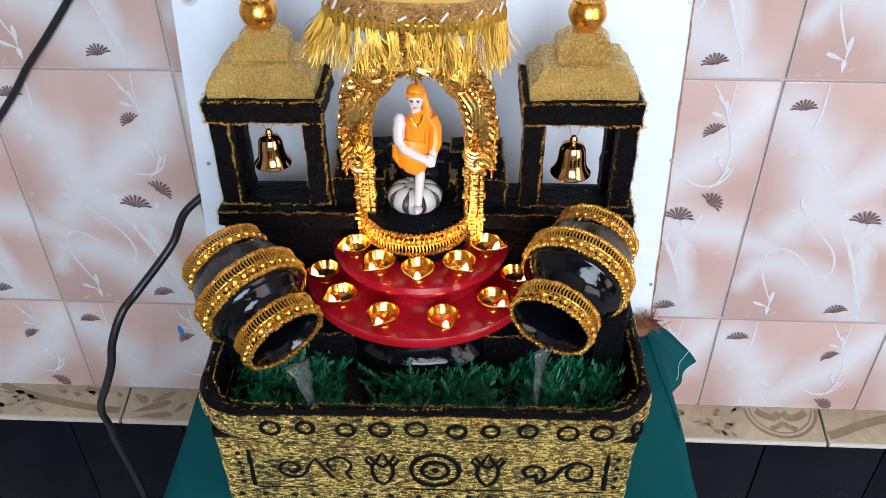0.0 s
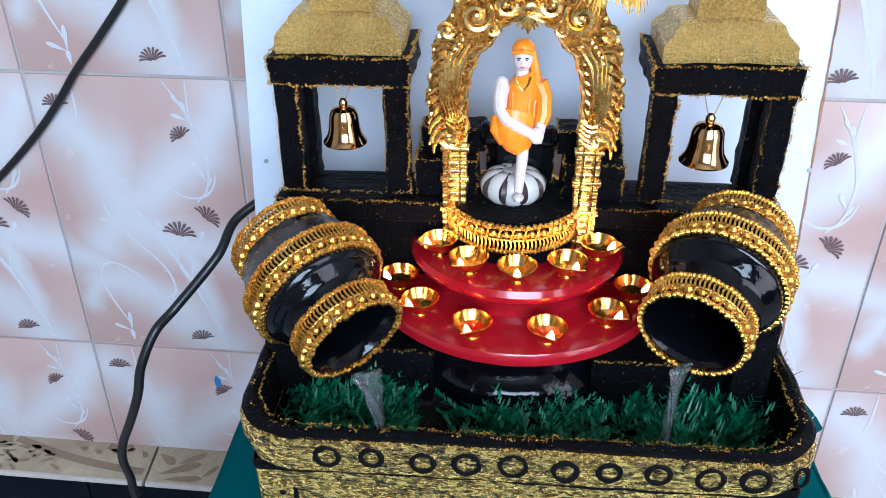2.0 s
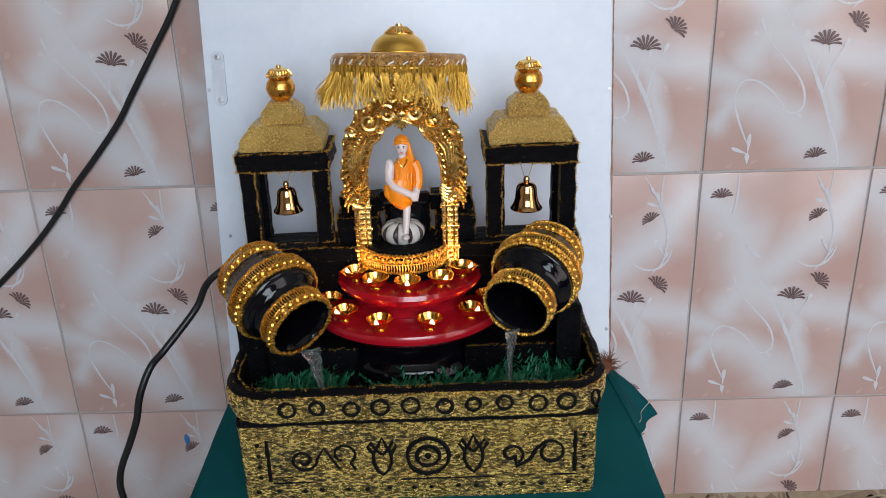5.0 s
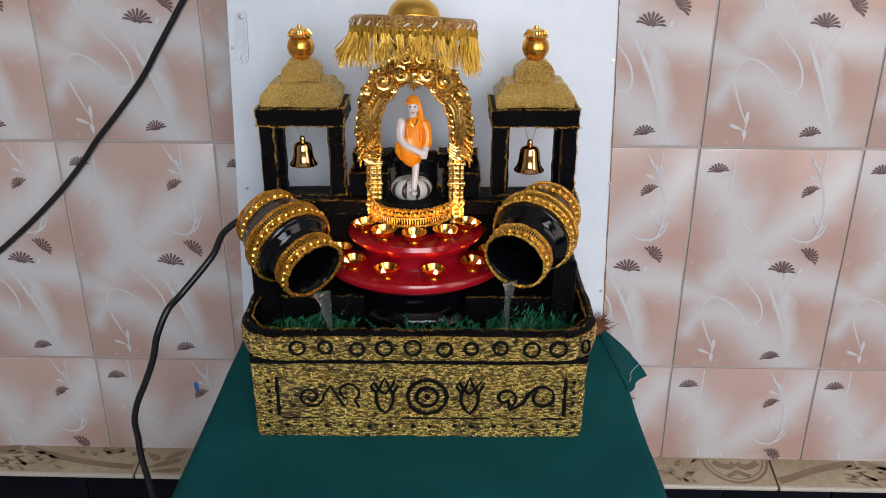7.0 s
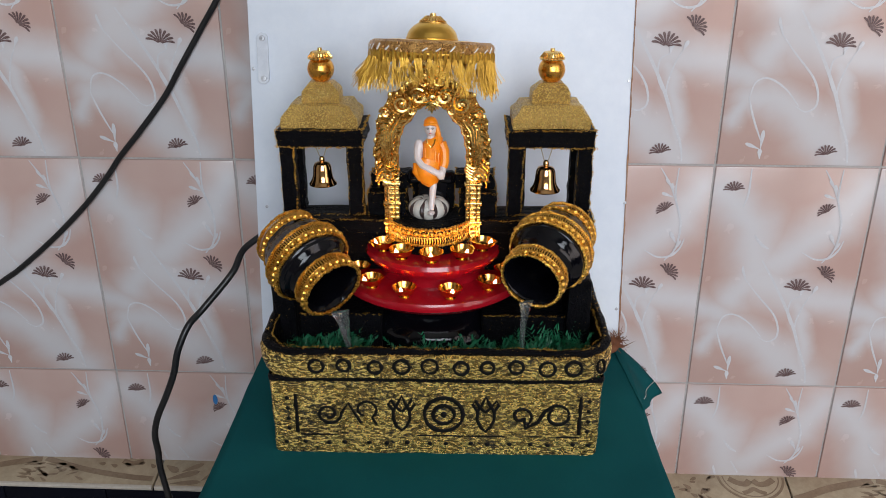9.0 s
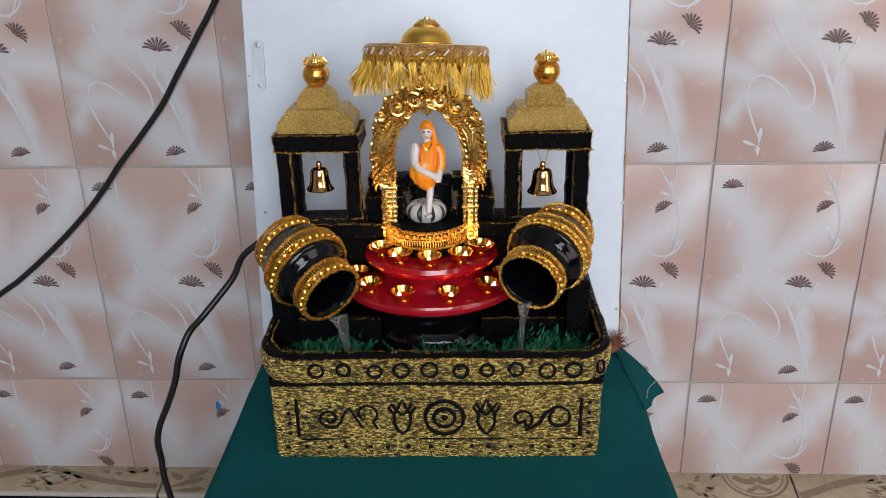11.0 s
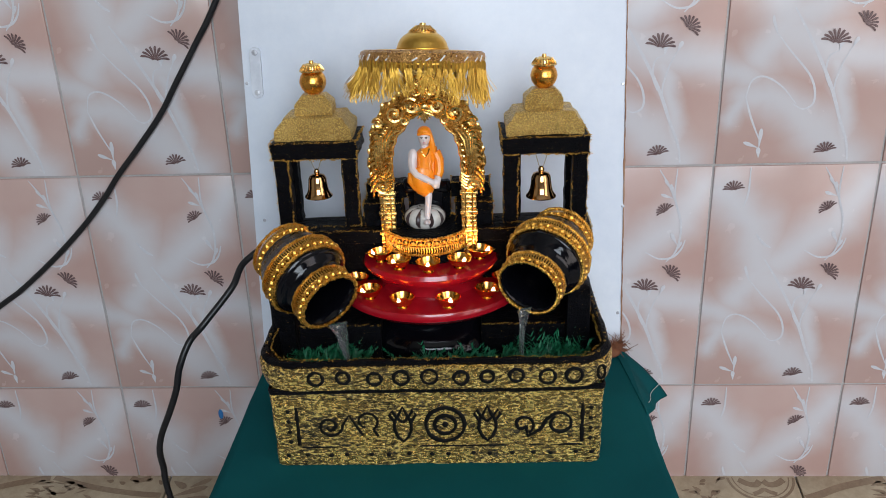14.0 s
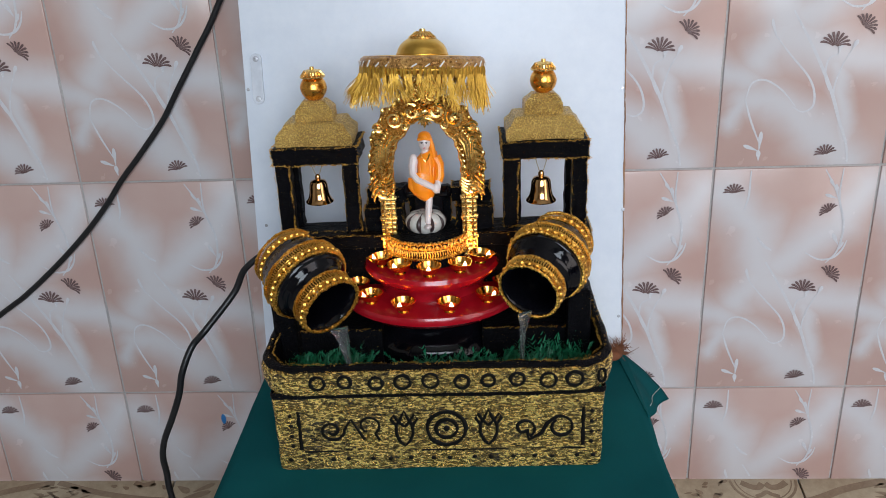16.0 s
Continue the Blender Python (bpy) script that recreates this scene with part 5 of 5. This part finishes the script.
g = Geo()
for u, v, r, turn in ((0.128, 0.094, 0.0115, 5), (0.735, 0.180, 0.0105, 35), (0.625, 0.530, 0.0152, -8), (0.770, 0.460, 0.0133, -45), (0.658, 0.950, 0.0115, 12)):
    shell(g, u, v, r, turn)
me_shell = g.mesh("shell_print", M_shell)
g, layer = Geo(), 0
STEMS = (([(0.373, 0.403), (0.469, 0.501), (0.569, 0.612), (0.649, 0.715), (0.712, 0.82), (0.773, 0.914), (0.795, 0.99)], 0.0026),
         ([(0.285, 0.492), (0.375, 0.561), (0.499, 0.649), (0.545, 0.713), (0.543, 0.765), (0.487, 0.784), (0.424, 0.763)], 0.0017),
         ([(0.142, 0.733), (0.171, 0.669), (0.247, 0.657), (0.352, 0.697), (0.444, 0.763)], 0.0015),
         ([(0.142, 0.733), (0.185, 0.812), (0.247, 0.900)], 0.0016), ([(0.729, 0.554), (0.685, 0.614), (0.656, 0.702), (0.69, 0.78)], 0.0014), ([(0.655, 0.565), (0.602, 0.587), (0.596, 0.65), (0.627, 0.702)], 0.0014))
SPRIGS = (([(0.221, 0.006), (0.221, 0.111), (0.200, 0.170)], 0.0017), ([(0.785, 0.006), (0.782, 0.124), (0.833, 0.242), (0.817, 0.354), (0.753, 0.410)], 0.0018), ([(0.615, 0.363), (0.707, 0.394), (0.792, 0.388), (0.844, 0.354), (0.868, 0.310)], 0.0018),
          ([(0.675, 0.008), (0.747, 0.083), (0.782, 0.140)], 0.0015), ([(0.30, 0.29), (0.35, 0.33), (0.40, 0.35)], 0.0024), ([(0.285, 0.492), (0.26, 0.45), (0.255, 0.43)], 0.0022))
for uv, w in STEMS + SPRIGS:
    ribbon(g, uv, w, -0.0002 - 0.00003 * layer)
    layer += 1
# the flower at the foot of each tile and the leaves along the stems
for u, v, ang, ln, wd in ((0.248, 0.935, 158, 0.018, 0.0022), (0.252, 0.935, 88, 0.022, 0.0024), (0.255, 0.975, 95, 0.012, 0.0026),
                          (0.770, 0.130, 160, 0.015, 0.0020), (0.772, 0.120, 105, 0.015, 0.0020), (0.745, 0.085, 120, 0.012, 0.0020), (0.815, 0.330, 118, 0.016, 0.0024), (0.800, 0.370, 60, 0.017, 0.0020),
                          (0.729, 0.554, 65, 0.012, 0.0024), (0.655, 0.565, 80, 0.014, 0.0030)):
    leafshape(g, (u * TW, (1 - v) * TH), radians(ang), ln, wd, -0.0002 - 0.00003 * layer)
    layer += 1
me_vine = g.mesh("vine_print", M_vine)
me_tile = Geo().box(0, TW, 0, 0.006, 0, TH, 0.0012).mesh("tile", M_tile)
me_cut = Geo().box(0, TW, 0, 0.006, TH - 0.139, TH, 0.0012).mesh("tile", M_tile)


def cut_print(src, name, mat_, keep):
    """The print on a tile that has been cut off below."""
    g = Geo()
    for p in src.polygons:
        vs = [tuple(src.vertices[i].co) for i in p.vertices]
        if min(v[2] for v in vs) > keep:
            g.add(vs, [tuple(range(len(vs)))])
    return g.mesh(name, mat_)


me_shell_cut, me_vine_cut = cut_print(me_shell, "shell_print", M_shell, TH - 0.1375), cut_print(me_vine, "vine_print", M_vine, TH - 0.1375)


def lay(name, me, x, z, sx, parent=None):
    ob = new(name, me)
    ob.parent = parent
    if parent is None:
        ob.matrix_basis = Matrix.Translation((x, 0, z)) @ Matrix.Diagonal((sx, 1, 1, 1))
        ob.parent = wall_north
    return ob


for k in range(-4, 9):
    for r in range(-2, 2):
        cutrow = r == 1
        t = lay("tile", me_cut if cutrow else me_tile, -0.3984 + PW * k + 0.0013, 0.9842 - PH * (r + 1) + 0.0013, 1)
        lay("shell_print", me_shell_cut if cutrow else me_shell, 0, 0, 1, t)
        lay("vine_print", me_vine_cut if cutrow else me_vine, 0, 0, 1, t)
solo("blue_mark", Geo().ball((-0.2716, 0.0028, 0.6571), (0.0032, 0.0010, 0.0078), 10, 7), paint("blue_paint", (0.02, 0.16, 0.42), (0.03, 0.22, 0.55), (0.3, 0.5)), "small blue paint smear on a wall tile", "paint mark")

# border strip and dark tiles below it
M_border = paint("beige_border", (0.30, 0.22, 0.14), (0.52, 0.42, 0.29), (0.3, 0.45), 0.0, 90, 14, 0.1, 0.0005)
M_brown = paint("brown_border_print", (0.20, 0.13, 0.08), (0.32, 0.23, 0.15), (0.3, 0.45), 0.0, 200, 30, 0.0)
M_nose = paint("pale_nosing", (0.46, 0.40, 0.34), (0.62, 0.56, 0.48), (0.3, 0.45), 0.0, 200, 20, 0.1, 0.0004)
# a tiled ledge: border pieces slope out from the wall to a rounded nosing over the dark dado
BW, BD, LEDGE = 0.2752, 0.044, 0.5585
SLOPE = math.atan(0.010 / BD)
lay("dado_backing", Geo().box(x0, x1, -0.034, 0.002, 0.0, LEDGE - 0.016, 0).mesh("dado_backing", M_grout), 0, 0, 1)
me_strip = Geo().box(0, BW, -BD, 0.002, -0.006, 0, 0.001).mesh("border_piece", M_border)
me_nose = Geo().tube([(0.0005, -BD - 0.0005, -0.0030), (BW - 0.0005, -BD - 0.0005, -0.0030)], 0.0036, 10).mesh("nosing", M_nose)


def strip_stroke(g, pts, w, h=0.0004):
    """A flat brown print on a ledge piece: along it, and out from the wall."""
    q = smooth([(x, -y, 0) for x, y in pts], 6)
    vs = []
    for i, p in enumerate(q):
        t = (q[min(i + 1, len(q) - 1)] - q[max(i - 1, 0)]).normalized()
        vs += [(p.x - t.y * w, min(-0.0005, p.y + t.x * w), h), (p.x + t.y * w, min(-0.0005, p.y - t.x * w), h)]
    g.add(vs, [(2 * i, 2 * i + 1, 2 * i + 3, 2 * i + 2) for i in range(len(q) - 1)])


def strip_leaf(g, x, y, a, ln, wd):
    ca, sa = math.cos(a), math.sin(a)
    vs = [(x + ca * ln * u - sa * wd * k * s_, -(y + sa * ln * u + ca * wd * k * s_), 0.0004) for s_ in (-1, 1) for u, k in ((0, 0.12), (0.35, 0.7), (0.68, 1.0), (0.9, 0.7), (1, 0.1))]
    g.add(vs, [(i, i + 1, 6 + i, 5 + i) for i in range(4)])


ga = Geo()
arc = lambda cx, r, a0, a1: [(cx + r * math.cos(radians(a0 + (a1 - a0) * k / 14)), 0.93 * r * math.sin(radians(a0 + (a1 - a0) * k / 14))) for k in range(15)]
strip_stroke(ga, arc(0.230, 0.0425, 4, 176), 0.0017)
strip_stroke(ga, arc(0.230, 0.0365, 4, 176), 0.0008)
strip_stroke(ga, [(0.201, 0.006), (0.212, 0.013), (0.222, 0.014), (0.228, 0.008)], 0.0042)
strip_stroke(ga, [(0.259, 0.006), (0.248, 0.013), (0.238, 0.014), (0.232, 0.008)], 0.0042)
strip_stroke(ga, [(0.215, 0.029), (0.223, 0.026), (0.230, 0.022), (0.237, 0.026), (0.245, 0.029)], 0.0030)
for x, y, a, ln, wd in ((0.012, 0.034, -0.35, 0.045, 0.005), (0.020, 0.040, -0.1, 0.040, 0.004), (0.030, 0.020, -0.5, 0.030, 0.004), (0.006, 0.010, 0.5, 0.022, 0.005), (0.060, 0.034, -0.8, 0.020, 0.003)):
    strip_leaf(ga, x, y, a, ln, wd)
for k in range(22):
    strip_leaf(ga, 0.085 + 0.095 * random.random(), 0.006 + 0.030 * random.random(), random.uniform(-1.2, 1.2), random.uniform(0.008, 0.015), random.uniform(0.0016, 0.0030))
gb = Geo()
strip_stroke(gb, [(0.115, 0.003), (0.145, 0.012), (0.185, 0.022), (0.235, 0.030), (0.272, 0.033)], 0.0042)
strip_stroke(gb, [(0.002, 0.036), (0.020, 0.030), (0.050, 0.018), (0.085, 0.009), (0.110, 0.004)], 0.0050)
strip_stroke(gb, [(0.222, 0.004), (0.235, 0.008), (0.250, 0.004)], 0.0040)
for k in range(26):
    strip_leaf(gb, 0.085 + 0.085 * random.random(), 0.010 + 0.028 * random.random(), random.uniform(-0.7, 0.7), random.uniform(0.010, 0.018), random.uniform(0.0014, 0.0026))
for k in range(5):
    strip_leaf(gb, 0.190 + 0.018 * k, 0.006 + 0.006 * random.random(), random.uniform(-0.8, 0.8), 0.010, 0.003)
prints = (ga.mesh("border_print", M_brown), gb.mesh("border_print", M_brown))
for k in range(-3, 5):
    t = lay("border_piece", me_strip, -0.3534 + 0.2777 * k + 0.0012, 0, 1)
    t.matrix_basis = pose(-0.3534 + 0.2777 * k + 0.0012, 0, LEDGE, math.degrees(SLOPE), 0, 0)
    lay("nosing", me_nose, 0, 0, 1, t)
    lay("border_print", prints[k % 2], 0, 0, 1, t)
me_dado = Geo().box(0, 0.1370, -0.041, -0.033, 0, 0.280, 0.001).mesh("dark_tile", M_dado)
me_low = Geo().box(0, 0.1370, -0.041, -0.033, 0, 0.2555, 0.001).mesh("dark_tile", M_dado)
for k in range(-9, 9):
    lay("dark_tile", me_dado, 0.4124 + 0.1387 * k, 0.2595, 1)
    lay("dark_tile", me_low, 0.4124 + 0.1387 * k, 0.002, 1)
